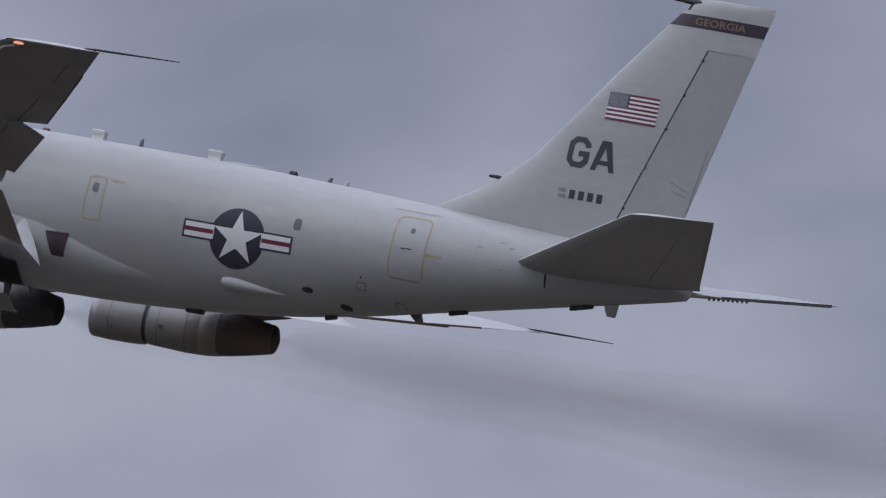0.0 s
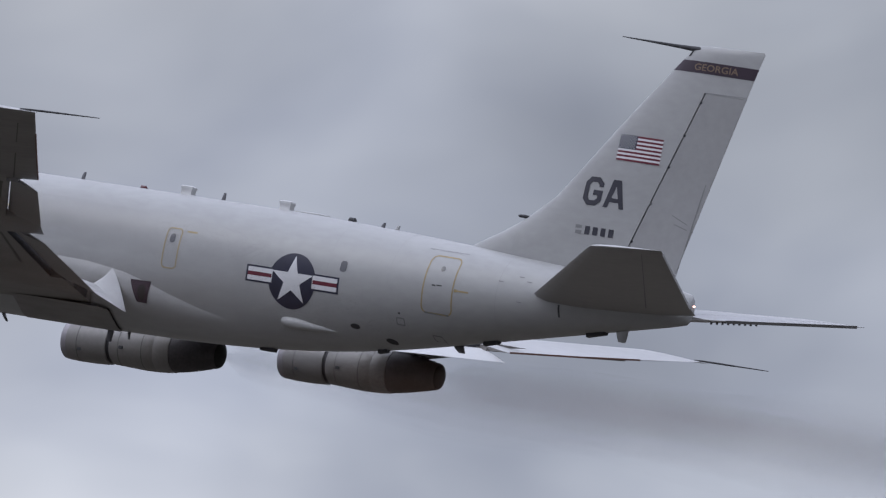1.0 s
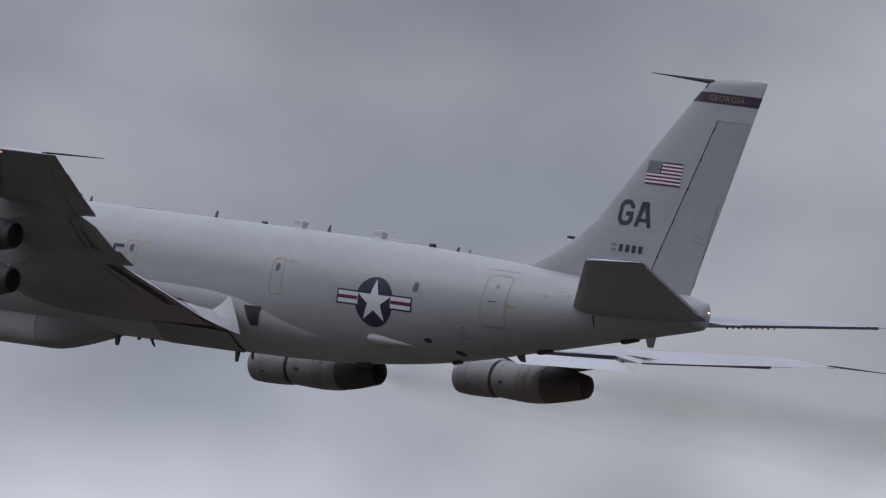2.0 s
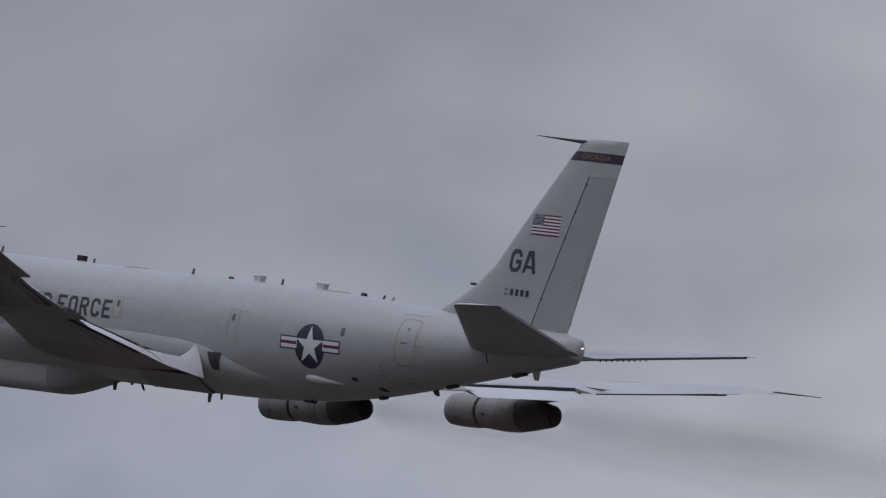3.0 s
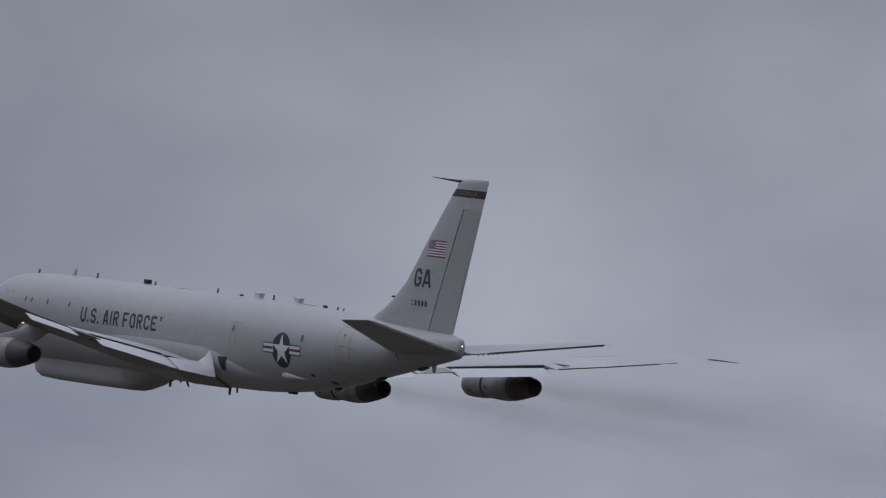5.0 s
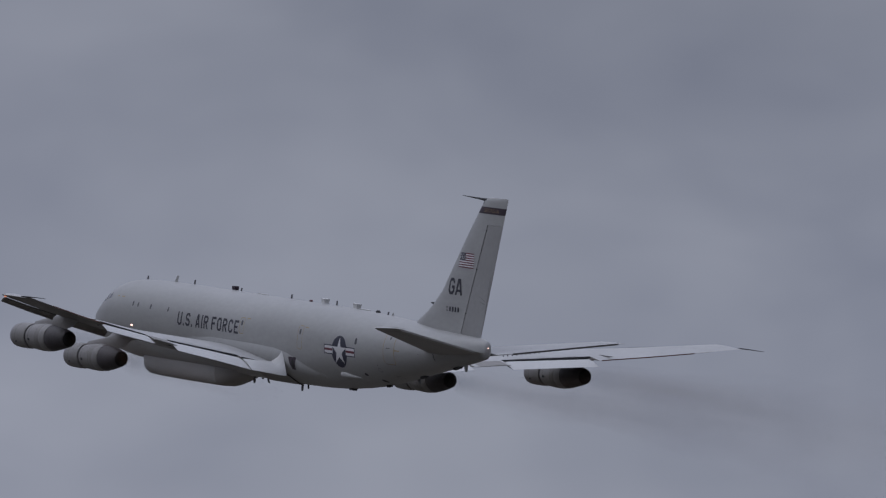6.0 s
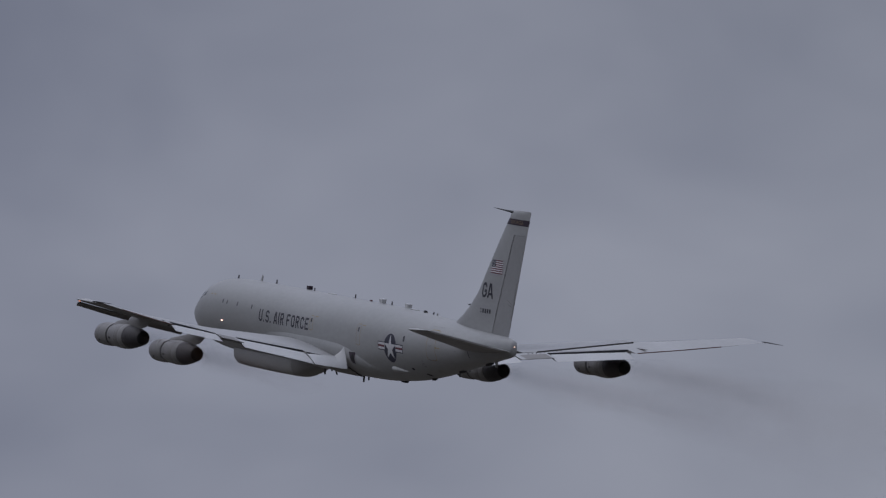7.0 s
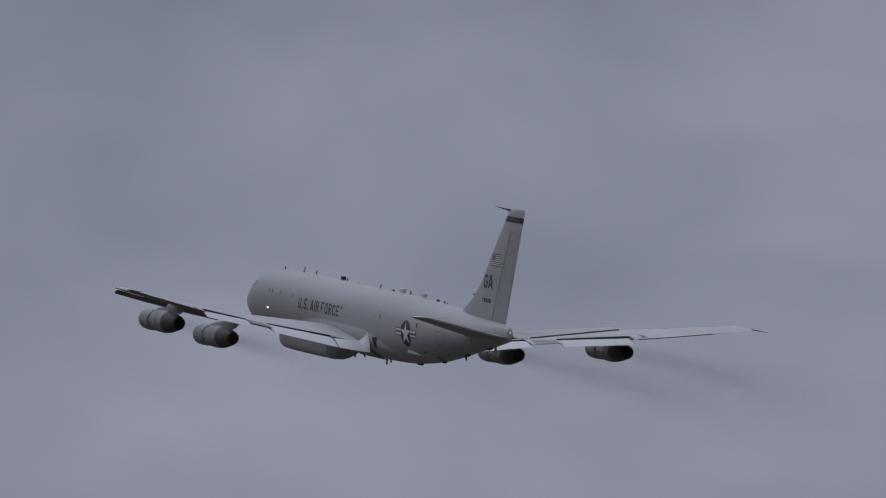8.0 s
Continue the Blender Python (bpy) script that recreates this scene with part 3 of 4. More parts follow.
# tailplane: span, leading and trailing edge, their heights, half thickness
TAIL_ROWS = ((0.4, 38.2, 43.95, 0.50, 0.70, 0.26), (1.2, 38.8, 44.15, 0.56, 0.82, 0.25), (6.6, 43.22, 45.78, 1.62, 1.78, 0.11), (6.9, 43.50, 45.88, 1.68, 1.82, 0.07), (6.98, 43.8, 45.86, 1.70, 1.82, 0.01))
tails = []
for s in (-1, 1):
    rings = []
    for Y, a, b, z0, z1, h in TAIL_ROWS:
        prof = [(0, 0), (0.02, 0.4), (0.1, 0.8), (0.3, 1.0), (0.6, 0.7), (1.0, 0.04)]
        rings.append([(a + (b - a) * u, s * Y, z0 + (z1 - z0) * u + h * t) for u, t in prof] + [(a + (b - a) * u, s * Y, z0 + (z1 - z0) * u - h * t) for u, t in prof[::-1][:-1]])
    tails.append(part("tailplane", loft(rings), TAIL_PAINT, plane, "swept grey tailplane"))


# wing-body fairing on both flanks
for s in (-1, 1):
    rings = []
    for x, zt_, bulge in ((12.5, -0.95, 0.02), (14.0, -0.65, 0.14), (16.5, -0.5, 0.26), (20.5, -0.5, 0.30), (23.5, -0.56, 0.32), (24.8, -0.72, 0.30), (25.6, -0.92, 0.25), (26.5, -1.2, 0.17), (27.5, -1.46, 0.08), (28.2, -1.60, 0.02), (28.5, -1.66, -0.012)):
        zb = min(-2.25, curve_at(BODY, x)[1] + 0.12) if x < 27 else curve_at(BODY, x)[1] + 0.12 + (x - 27) * 0.25
        ring = []
        for i in range(13):
            u = i / 12
            z = zt_ + (zb - zt_) * u
            b = bulge * 0.8 * math.sin(math.pi * min(1.0, u * 1.1)) ** 0.85 if u * 1.1 < 1 else 0.0
            ring.append((x, s * (-side(x, z, 0.004) + b), z))
        ring += [(x, s * (-side(x, zt_ + (zb - zt_) * u, -0.12)), zt_ + (zb - zt_) * u) for u in (0.95, 0.6, 0.3, 0.05)]
        rings.append(ring)
    fairing = part("wing_fairing", loft(rings), PAINT, plane, "light grey wing-root fairing")


def fairing_y(x, z, out=0.012):
    zt_, bulge = curve_at(((24.8, -0.72, 0.30), (25.6, -0.92, 0.25), (26.5, -1.2, 0.17)), x)
    zb = -2.25
    u = min(1, max(0, (z - zt_) / (zb - zt_)))
    return side(x, z, 0.004) - bulge * 0.8 * (math.sin(math.pi * min(1.0, u * 1.1)) ** 0.85 if u * 1.1 < 1 else 0) - out


def shape(loops, where, bm=None, step=0.1, across=False):
    """Flat outlines in (x, z), cut into strips and laid on a curved flank; where(x, z) gives y."""
    bm = bm or bmesh.new()
    for loop in loops:
        bm.faces.new([bm.verts.new((x, 0, z)) for x, z in loop])
    return drape(bm, where, step, across)


def drape(bm, where, step=0.1, across=False):
    bmesh.ops.triangulate(bm, faces=bm.faces)
    zs = [v.co.z for v in bm.verts]
    z = math.floor(min(zs) / step) * step + step
    while z < max(zs):
        bmesh.ops.bisect_plane(bm, geom=bm.verts[:] + bm.edges[:] + bm.faces[:], plane_co=(0, 0, z), plane_no=(0, 0, 1), dist=1e-5)
        z += step
    if across:
        xs = [v.co.x for v in bm.verts]
        x = math.floor(min(xs) / 0.09) * 0.09 + 0.09
        while x < max(xs):
            bmesh.ops.bisect_plane(bm, geom=bm.verts[:] + bm.edges[:] + bm.faces[:], plane_co=(x, 0, 0), plane_no=(1, 0, 0), dist=1e-5)
            x += 0.09
    for v in bm.verts:
        v.co.y = where(v.co.x, v.co.z)
    return bm


def lettering(text, x0, x1, z0, z1, where, bold=0.012, across=False):
    """Words in the built-in font, set into a box of the flank."""
    data = bpy.data.curves.new("words", "FONT")
    data.body, data.offset, data.resolution_u = text, bold, 3
    ob = bpy.data.objects.new("words", data)
    scene.collection.objects.link(ob)
    me = bpy.data.meshes.new_from_object(ob.evaluated_get(bpy.context.evaluated_depsgraph_get()))
    bpy.data.objects.remove(ob)
    bm = bmesh.new()
    bm.from_mesh(me)
    bpy.data.meshes.remove(me)
    xs, ys = [v.co.x for v in bm.verts], [v.co.y for v in bm.verts]
    for v in bm.verts:
        u, w_ = (v.co.x - min(xs)) / (max(xs) - min(xs)), (v.co.y - min(ys)) / (max(ys) - min(ys))
        v.co = (x0 + (x1 - x0) * u, 0, z0 + (z1 - z0) * w_)
    return drape(bm, where, 0.1, across)


def stroke(points, t, closed=False):
    """Quads of a mitred stroke of width t along a polyline."""
    n = len(points)
    rails = []
    for i, (x, z) in enumerate(points):
        before = points[i - 1] if i or closed else None
        after = points[(i + 1) % n] if i < n - 1 or closed else None
        ways = [Vector((b[0] - a[0], b[1] - a[1])).normalized() for a, b in ((before, (x, z)), ((x, z), after)) if a and b]
        nx, nz = [sum(c) / len(ways) for c in zip(*[(-d.y, d.x) for d in ways])]
        k = t / 2 / max(0.2, nx * nx + nz * nz)
        rails.append(((x + nx * k, z + nz * k), (x - nx * k, z - nz * k)))
    pairs = list(zip(rails, rails[1:])) + ([(rails[-1], rails[0])] if closed else [])
    return [[a[0], a[1], b[1], b[0]] for a, b in pairs]


def glyph(letter, w, h, t):
    """Outlines of an angular stencil capital in a box w by h."""
    a, b, o, p, m = t / 2, w - t / 2, t / 2, h - t / 2, h / 2
    c = 0.26 * (w - t)
    if letter == ".":
        return [rect(0, t, 0, t)]
    if letter == "I":
        return [rect(0, t, 0, h)]
    if letter == "A":
        hi, top = h - t * 1.3, 0.2 * w
        inner = lambda z: t + (w / 2 - t) * z / hi
        left = [(0, 0), (t, 0), (w / 2, hi), (w / 2, h), (w / 2 - top, h)]
        z0, z1 = 0.2 * h, 0.2 * h + t * 0.85
        return [left, [(w - x, z) for x, z in left[::-1]], [(inner(z0), z0), (w - inner(z0), z0), (w - inner(z1), z1), (inner(z1), z1)]]
    if letter == "U":
        return stroke([(a, h), (a, o + c), (a + c, o), (b - c, o), (b, o + c), (b, h)], t)
    if letter == "O":
        return stroke([(a + c, o), (b - c, o), (b, o + c), (b, p - c), (b - c, p), (a + c, p), (a, p - c), (a, o + c)], t, True)
    if letter in "CG":
        arc = [(b, 0.68 * h), (b, p - c), (b - c, p), (a + c, p), (a, p - c), (a, o + c), (a + c, o), (b - c, o), (b, o + c)]
        return stroke(arc + ([(b, 0.32 * h)] if letter == "C" else [(b, 0.46 * h), (0.5 * w, 0.46 * h)]), t)
    if letter == "S":
        return stroke([(b, 0.74 * h), (b, p - c), (b - c, p), (a + c, p), (a, p - c), (a, m + c), (a + c, m), (b - c, m), (b, m - c), (b, o + c), (b - c, o), (a + c, o), (a, o + c), (a, 0.26 * h)], t)
    stem = [rect(0, t, 0, h)]
    if letter == "R":
        return stem + stroke([(t, p), (b - c, p), (b, p - c), (b, m + c), (b - c, m), (t, m)], t) + [[(0.42 * w, m - a), (0.42 * w + t * 1.1, m - a), (w, 0), (w - t * 1.1, 0)]]
    bars = [rect(t, w, h - t, h), rect(t, 0.82 * w, m - a, m + a)]
    return stem + bars + ([rect(t, w, 0, t)] if letter == "E" else [])


def block_words(text, x0, z0, w, h, t, gap, space):
    """Each stencil capital of a line that starts at x0, with its outlines."""
    out = []
    for ch in text:
        if ch == " ":
            x0 += space - gap
            continue
        out.append((ch, [[(x0 + x, z0 + z) for x, z in loop] for loop in glyph(ch, w, h, t)]))
        x0 += (t if ch in ".I" else w) + gap
    return out


def rect(x0, x1, z0, z1):
    return [(x0, z0), (x1, z0), (x1, z1), (x0, z1)]


def oval(cx, cz, rx, rz, n=28):
    return [(cx + rx * math.cos(2 * math.pi * i / n), cz + rz * math.sin(2 * math.pi * i / n)) for i in range(n)]


def rounded(x0, x1, z0, z1, r, n=4):
    out = []
    for cx, cz, a0 in ((x1 - r, z1 - r, 0), (x0 + r, z1 - r, 90), (x0 + r, z0 + r, 180), (x1 - r, z0 + r, 270)):
        out += [(cx + r * math.cos(radians(a0 + 90 * k / n)), cz + r * math.sin(radians(a0 + 90 * k / n))) for k in range(n + 1)]
    return out


def frame_strip(x0, x1, z0, z1, r, wdt, where):
    a, b = rounded(x0, x1, z0, z1, r), rounded(x0 + wdt, x1 - wdt, z0 + wdt, z1 - wdt, max(0.01, r - wdt))
    return shape([[a[i], a[(i + 1) % len(a)], b[(i + 1) % len(b)], b[i]] for i in range(len(a))], where)


flank = lambda o: (lambda x, z: side(x, z, o))

# national insignia
CX, CZ, R = 30.78, -0.225, 0.81
insignia = part("insignia", shape([oval(CX, CZ, R, R * 1.05, 48)], flank(0.006)), NAVY, plane, "round navy star-and-bar insignia")
for k in (-1, 1):
    part("bar_border", shape([rect(CX + k * 0.62, CX + k * 1.62, -0.43, 0.08)], flank(0.008)), NAVY, insignia)
    part("bar", shape([rect(CX + k * 0.70, CX + k * 1.56, -0.375, 0.025)], flank(0.010)), WHITE, insignia)
    part("bar_stripe", shape([rect(CX + k * 0.72, CX + k * 1.56, -0.235, -0.115)], flank(0.012)), RED, insignia)
star = []
for i in range(10):
    a, r = math.pi / 2 + math.pi * i / 5, (0.76 if i % 2 == 0 else 0.29)
    star.append((CX + r * math.cos(a), CZ + r * 1.02 * math.sin(a)))
part("star", shape([[star[i - 1], star[i], star[(i + 1) % 10], (CX, CZ)] for i in range(0, 10, 2)], flank(0.012)), WHITE, insignia)

for ch, loops in block_words("U.S. AIR FORCE", 12.40, -0.12, 0.49, 0.73, 0.125, 0.161, 0.39):
    part("full_stop" if ch == "." else "letter", shape(loops, flank(0.007)), LETTER, plane, "dark grey stencilled " + ("full stop" if ch == "." else "letter " + ch))

# doors and exits
for x0, x1, z0, z1, sx in ((26.12, 26.66, -0.43, 0.86, 26.80), (19.52, 20.02, -0.08, 0.82, 20.2)):
    exit_ = part("emergency_exit", frame_strip(x0, x1, z0, z1, 0.14, 0.034, flank(0.007)), YELLOW, plane, "emergency exit outlined in yellow")
    part("window", shape([rounded(x0 + 0.16, x0 + 0.34, 0.38, 0.66, 0.07)], flank(0.009)), GLASS, exit_)
    part("rescue_arrow", shape([rect(sx, sx + 0.36, 0.765, 0.815)], flank(0.007)), YELLOW, exit_)
door = part("service_door", frame_strip(35.20, 36.22, -0.55, 1.28, 0.2, 0.041, flank(0.007)), YELLOW, plane, "rear service door outlined in yellow")
part("window", shape([oval(35.72, 0.86, 0.07, 0.085, 14)], flank(0.008)), GLASS, door)
part("door_handle", shape([rect(35.50, 35.62, 0.29, 0.33), rect(35.64, 35.82, 0.31, 0.34)], flank(0.008)), DARK, door)
part("rescue_arrow", shape([rect(36.30, 36.72, 0.22, 0.27), rect(36.24, 36.34, 0.20, 0.29)], flank(0.007)), YELLOW, door)
part("door_sill", shape([rect(35.32, 36.10, -0.552, -0.50)], flank(0.009)), LINE, door)
part("rain_gutter", shape([rect(34.95, 36.25, 1.45, 1.462)], flank(0.02)), LINE, plane)
part("cabin_window", shape([rounded(32.34, 32.56, 0.28, 0.62, 0.08)], flank(0.007)), GLASS, plane)
for x, z in ((11.15, 0.63), (9.1, 0.64), (7.6, 0.65), (7.0, 0.66)):
    part("cabin_window", shape([rounded(x - 0.08, x + 0.08, z - 0.13, z + 0.13, 0.06)], flank(0.007)), GLASS, plane)
for x0, x1, za, zb in ((2.05, 2.6, 0.32, 0.70), (2.7, 3.25, 0.50, 0.98), (3.4, 3.8, 0.68, 1.04)):
    part("cockpit_window", shape([[(x0, za), (x1, za + 0.1), (x1, zb + 0.05), (x0 + 0.05, zb - 0.12)]], flank(0.007)), GLASS, plane)
for x0, x1 in ((4.75, 5.0), (5.3, 5.65)):
    part("rescue_mark", shape([rect(x0, x1, 0.93, 0.985)], flank(0.007)), YELLOW, plane)
part("forward_lamp", turn([(6.9, 0.02), (6.95, 0.045), (7.05, 0.045), (7.1, 0.02)], side(7.0, -0.53), -0.53, 10, close=True), LAMP_WHITE, plane, "lit white lamp on the fuselage flank")

# flank blister, ports, vents
bm = bmesh.new()
rings = []
for x, r in ((30.42, 0.02), (30.46, 0.11), (30.6, 0.17), (30.9, 0.19), (31.3, 0.15), (31.8, 0.09), (32.3, 0.02)):
    zc = -1.42 - 0.04 * (x - 30.4)
    rings.append([(x, side(x, zc, -0.03) - r * 1.1 * math.cos(a), zc + r * math.sin(a)) for a in (2 * math.pi * i / 14 for i in range(14))])
part("blister", loft(rings), PAINT_LIGHT, plane, "pale teardrop blister")
for x, z, rx, rz in ((32.95, -1.26, 0.16, 0.075), (33.99, -1.50, 0.17, 0.07)):
    part("port", shape([oval(x, z, rx, rz, 16)], flank(0.012)), DARK, plane, "dark oval port")
part("access_panel", frame_strip(34.36, 34.64, -1.02, -0.80, 0.04, 0.035, flank(0.007)), LINE, plane)
part("access_panel", frame_strip(35.40, 35.70, -1.28, -1.12, 0.04, 0.03, flank(0.007)), LINE, plane)
part("drain_mark", shape([oval(34.48, -0.68, 0.035, 0.03, 8)], flank(0.008)), DARK, plane)
part("intake_opening", shape([[(25.14, -0.92), (25.84, -0.90), (25.76, -1.58), (25.40, -1.57)]], fairing_y), BAND, plane, "dark recessed louvre in the root fairing")
part("intake_mesh", shape([oval(25.57, -1.26, 0.13, 0.24, 16)], lambda x, z: fairing_y(x, z, 0.016)), SOOT_SHADE, plane)
# rings of skin laps, very faint
for x in (9.5, 14.0, 18.4, 22.6, 27.6, 31.9, 34.0, 37.6, 40.6):
    part("skin_lap", loft([ring_at(x, 48, 0.003), ring_at(x + 0.022, 48, 0.003)], caps=False), LAP, fuselage)

# antennas along the spine and belly
def stub(name, x, z, chord, height, thick, material, up=1, sweep=0.1, label="", taper=0.6, y=0.0):
    rings = []
    for k, c in ((-0.2, 1.0), (0.5, 0.5 + taper / 2), (0.92, taper), (1.0, taper * 0.8)):
        zz = z + up * height * k
        xo = sweep * max(k, 0) * height
        h = thick / 2 * (1 if k < 0.95 else 0.6)
        rings.append([(x + a * chord * c + xo, y + b * h, zz) for a, b in ((-0.5, 0), (-0.2, -1), (0.3, -1), (0.5, 0), (0.3, 1), (-0.2, 1))])
    part(name, loft(rings), material, plane, label)


def spine(x):
    return curve_at(BODY, x)[0]


def keel(x):
    return curve_at(BODY, x)[1]


for x, c, h, m, sw in ((5.05, 0.22, 0.22, DARKGREY, 0.3), (8.4, 0.38, 0.36, PAINT_LIGHT, 0.4), (10.54, 0.18, 0.25, DARKGREY, 0.2), (15.95, 0.12, 0.18, DARKGREY, 0.2), (21.68, 0.16, 0.24, DARKGREY, 0.2), (26.78, 0.16, 0.24, DARKGREY, 0.1), (32.5, 0.16, 0.15, DARKGREY, 0.4), (33.0, 0.18, 0.14, PAINT_LIGHT, 0.5)):
    stub("blade_antenna", x, spine(x), c, h, 0.07, m, sweep=sw, label="small blade antenna on the spine")
for x in (25.5, 29.05):
    rings = [[(x + a * k, b * k, spine(x) - 0.05 + hz) for a, b in ((-0.19, -0.14), (0.19, -0.14), (0.19, 0.14), (-0.19, 0.14))] for hz, k in ((0, 1.25), (0.07, 0.95), (0.2, 0.98), (0.26, 1.12), (0.31, 1.08), (0.33, 0.9))]
    part("dish_antenna", loft(rings), FLAP_PAINT, plane, "pale waisted antenna on the spine")
box = part("box_antenna", block(15.10, 15.42, -0.13, 0.13, spine(15.2) + 0.03, spine(15.2) + 0.23), BAND, plane, "dark box antenna on the spine")
part("pedestal", loft([[(15.26 + a * k, b * k, spine(15.2) + hz) for a, b in ((-0.2, -0.13), (0.2, -0.13), (0.2, 0.13), (-0.2, 0.13))] for hz, k in ((-0.06, 1.4), (0.0, 0.9), (0.03, 0.7))]), PAINT_LIGHT, box)
for x in (18.5, 29.95):
    rings = [[(x + a * k, b * k, spine(x) + hz) for a, b in ((-0.7, 0), (-0.4, -0.14), (0.4, -0.14), (0.7, 0), (0.4, 0.14), (-0.4, 0.14))] for hz, k in ((-0.05, 1), (0.03, 0.95), (0.05, 0.7))]
    part("flush_antenna", loft(rings), PAINT_LIGHT, plane)
part("beacon", turn([(23.80, 0.02), (23.82, 0.075), (23.98, 0.075), (24.03, 0.02)], 0, spine(24) + 0.02, 12, close=True), RED_LAMP, plane, "red anti-collision beacon")
part("stub_antenna", turn([(31.3, 0.05), (31.32, 0.095), (31.50, 0.095), (31.54, 0.05)], 0, spine(31.4) + 0.03, 12, close=True), DARK, plane)
part("oval_antenna", turn([(37.08, 0.01), (37.14, 0.045), (37.34, 0.055), (37.46, 0.035), (37.5, 0.01)], 0, 2.96, 12, close=True), DARK, plane, "dark oval antenna on the fin fillet")
for x, c, h, m, sw in ((18.3, 0.30, 0.36, DARKGREY, 0.05), (19.25, 0.2, 0.08, DARKGREY, 0.0), (19.8, 0.16, 0.24, DARKGREY, 0.9), (23.75, 0.26, 0.38, DARKGREY, 0.05), (24.4, 0.12, 0.22, DARKGREY, 0.2), (41.38, 0.46, 0.34, PAINT, 0.2)):
    stub("blade_antenna", x, keel(x), c, h, 0.09, m, up=-1, sweep=sw, label="small blade antenna under the belly")
for x, ln in ((29.4, 0.5), (33.4, 0.3), (37.05, 0.5), (40.55, 0.62)):
    z = keel(x)
    part("belly_antenna", loft([[(x + k * ln / 2, y, z + 0.26 * (x > 30) * k * ln / 2 + h) for y, h in ((-0.14, 0.03), (-0.1, -0.09), (0.1, -0.09), (0.14, 0.03))] for k in (-1, 1)]), DARK, plane, "flat black antenna under the belly")


stub("blade_antenna", 35.65, keel(35.65) + 0.07, 0.42, 0.21, 0.06, DARKGREY, up=-1, sweep=0.9, y=0.45, label="swept blade antenna under the belly")


# markings and seams of the fin
def fin_y(x, z, out=0.006):
    a, b, h = curve_at(FIN, z)
    return -h * curve_at(FOIL, min(1, max(0, (x - a) / (b - a))))[0] - out


fin_side = lambda o: (lambda x, z: fin_y(x, z, o))
for s in (-1, 1):
    on_fin = lambda o: (lambda x, z: s * -fin_y(x, z, o))
    flag = part("flag_decal", shape([rect(40.15, 41.63, 5.06, 5.86)], on_fin(0.012), across=True), WHITE, fin, "striped flag decal with blue canton")
    hh = 0.80 / 13
    for i in range(0, 13, 2):
        part("stripe", shape([rect(40.15, 41.63, 5.86 - hh * (i + 1), 5.86 - hh * i)], on_fin(0.015), across=True), RED, flag)
    ca, cb = (40.15, 40.76) if s < 0 else (41.02, 41.63)
    part("canton", shape([rect(ca, cb, 5.86 - hh * 7, 5.86)], on_fin(0.018), across=True), NAVY, flag)
    dots = []
    for r in range(9):
        for c in range(6 if r % 2 == 0 else 5):
            cx, cz_ = ca + 0.05 + (c + (0.5 if r % 2 else 0)) * 0.1, 5.86 - 0.035 - r * 0.0445
            dots.append(oval(cx, cz_, 0.021, 0.018, 6))
    tagged(part("stars", shape(dots, on_fin(0.021), step=1), WHITE, flag), kind="stuff")
code = part("tail_code", shape([[(39.30 + x, 3.57 + z) for x, z in loop] for loop in glyph("G", 0.64, 0.88, 0.155)], fin_side(0.012), across=True), LETTER, fin, "large dark tail code letter G")
part("tail_code", shape([[(40.03 + x, 3.57 + z) for x, z in loop] for loop in glyph("A", 0.70, 0.87, 0.15)], fin_side(0.012), across=True), LETTER, fin, "large dark tail code letter A")
for k in range(4):
    x = 39.60 + k * 0.265
    part("serial_bar", shape([rect(x, x + 0.165, 2.67, 2.92)], fin_side(0.012), across=True), LETTER, fin)
part("serial_bar", shape([rect(39.27, 39.48, 2.83, 2.93), rect(39.29, 39.50, 2.66, 2.76)], fin_side(0.012), across=True), LINE, fin)
part("fin_band", loft([blade_ring(z, grow=0.008) for z in (8.04, 8.22, 8.40)], caps=False), BAND, fin, "dark maroon band near the fin tip")
part("fin_lettering", lettering("GEORGIA", 42.15, 43.62, 8.12, 8.33, lambda x, z: fin_y(x, z, 0.014), 0.012, True), GOLD, fin, "faded gold lettering GEORGIA")
line = []
for za, zb in ((1.6, 3.80), (3.96, 7.46)):
    line.append([(HINGE(za), za), (HINGE(za) + 0.02, za), (HINGE(zb) + 0.02, zb), (HINGE(zb), zb)])
line.append([(HINGE(3.80), 3.80), (HINGE(3.80) + 0.02, 3.80), (HINGE(3.84) + 0.09, 3.86), (HINGE(3.84) + 0.09, 3.89)])
line.append([(HINGE(3.84) + 0.09, 3.86), (HINGE(3.84) + 0.11, 3.88), (HINGE(3.96) + 0.02, 3.96), (HINGE(3.96), 3.96)])
rud_y = lambda x, z: fin_y(x, z, 0.012)
part("hinge_gap", shape(line, rud_y, step=0.3), DARK, fin, "dark rudder hinge gap")
for z in (2.66, 5.06, 6.08, 7.14):
    part("hinge", shape([oval(HINGE(z) + 0.04, z, 0.045, 0.045, 10)], lambda x, zz: rud_y(x, zz) - 0.006), DARK, fin)
part("rudder_top_seam", shape([[(42.66, 7.455), (44.0, 7.485), (44.0, 7.495), (42.66, 7.467)]], fin_side(0.01), across=True), LINE, fin)
part("trim_tab_seam", shape([[(42.80, 1.75), (42.83, 1.75), (43.26, 4.7), (43.23, 4.7)], [(42.35, 3.62), (42.88, 3.40), (42.88, 3.43), (42.35, 3.65)], [(42.45, 3.36), (42.9, 3.24), (42.9, 3.27), (42.45, 3.39)]], fin_side(0.01), across=True), LINE, fin)
part("fin_seam", shape([[(37.25, 1.75), (37.28, 1.75), (37.37, 2.6), (37.34, 2.6)]], fin_side(0.006)), LAP, fin)
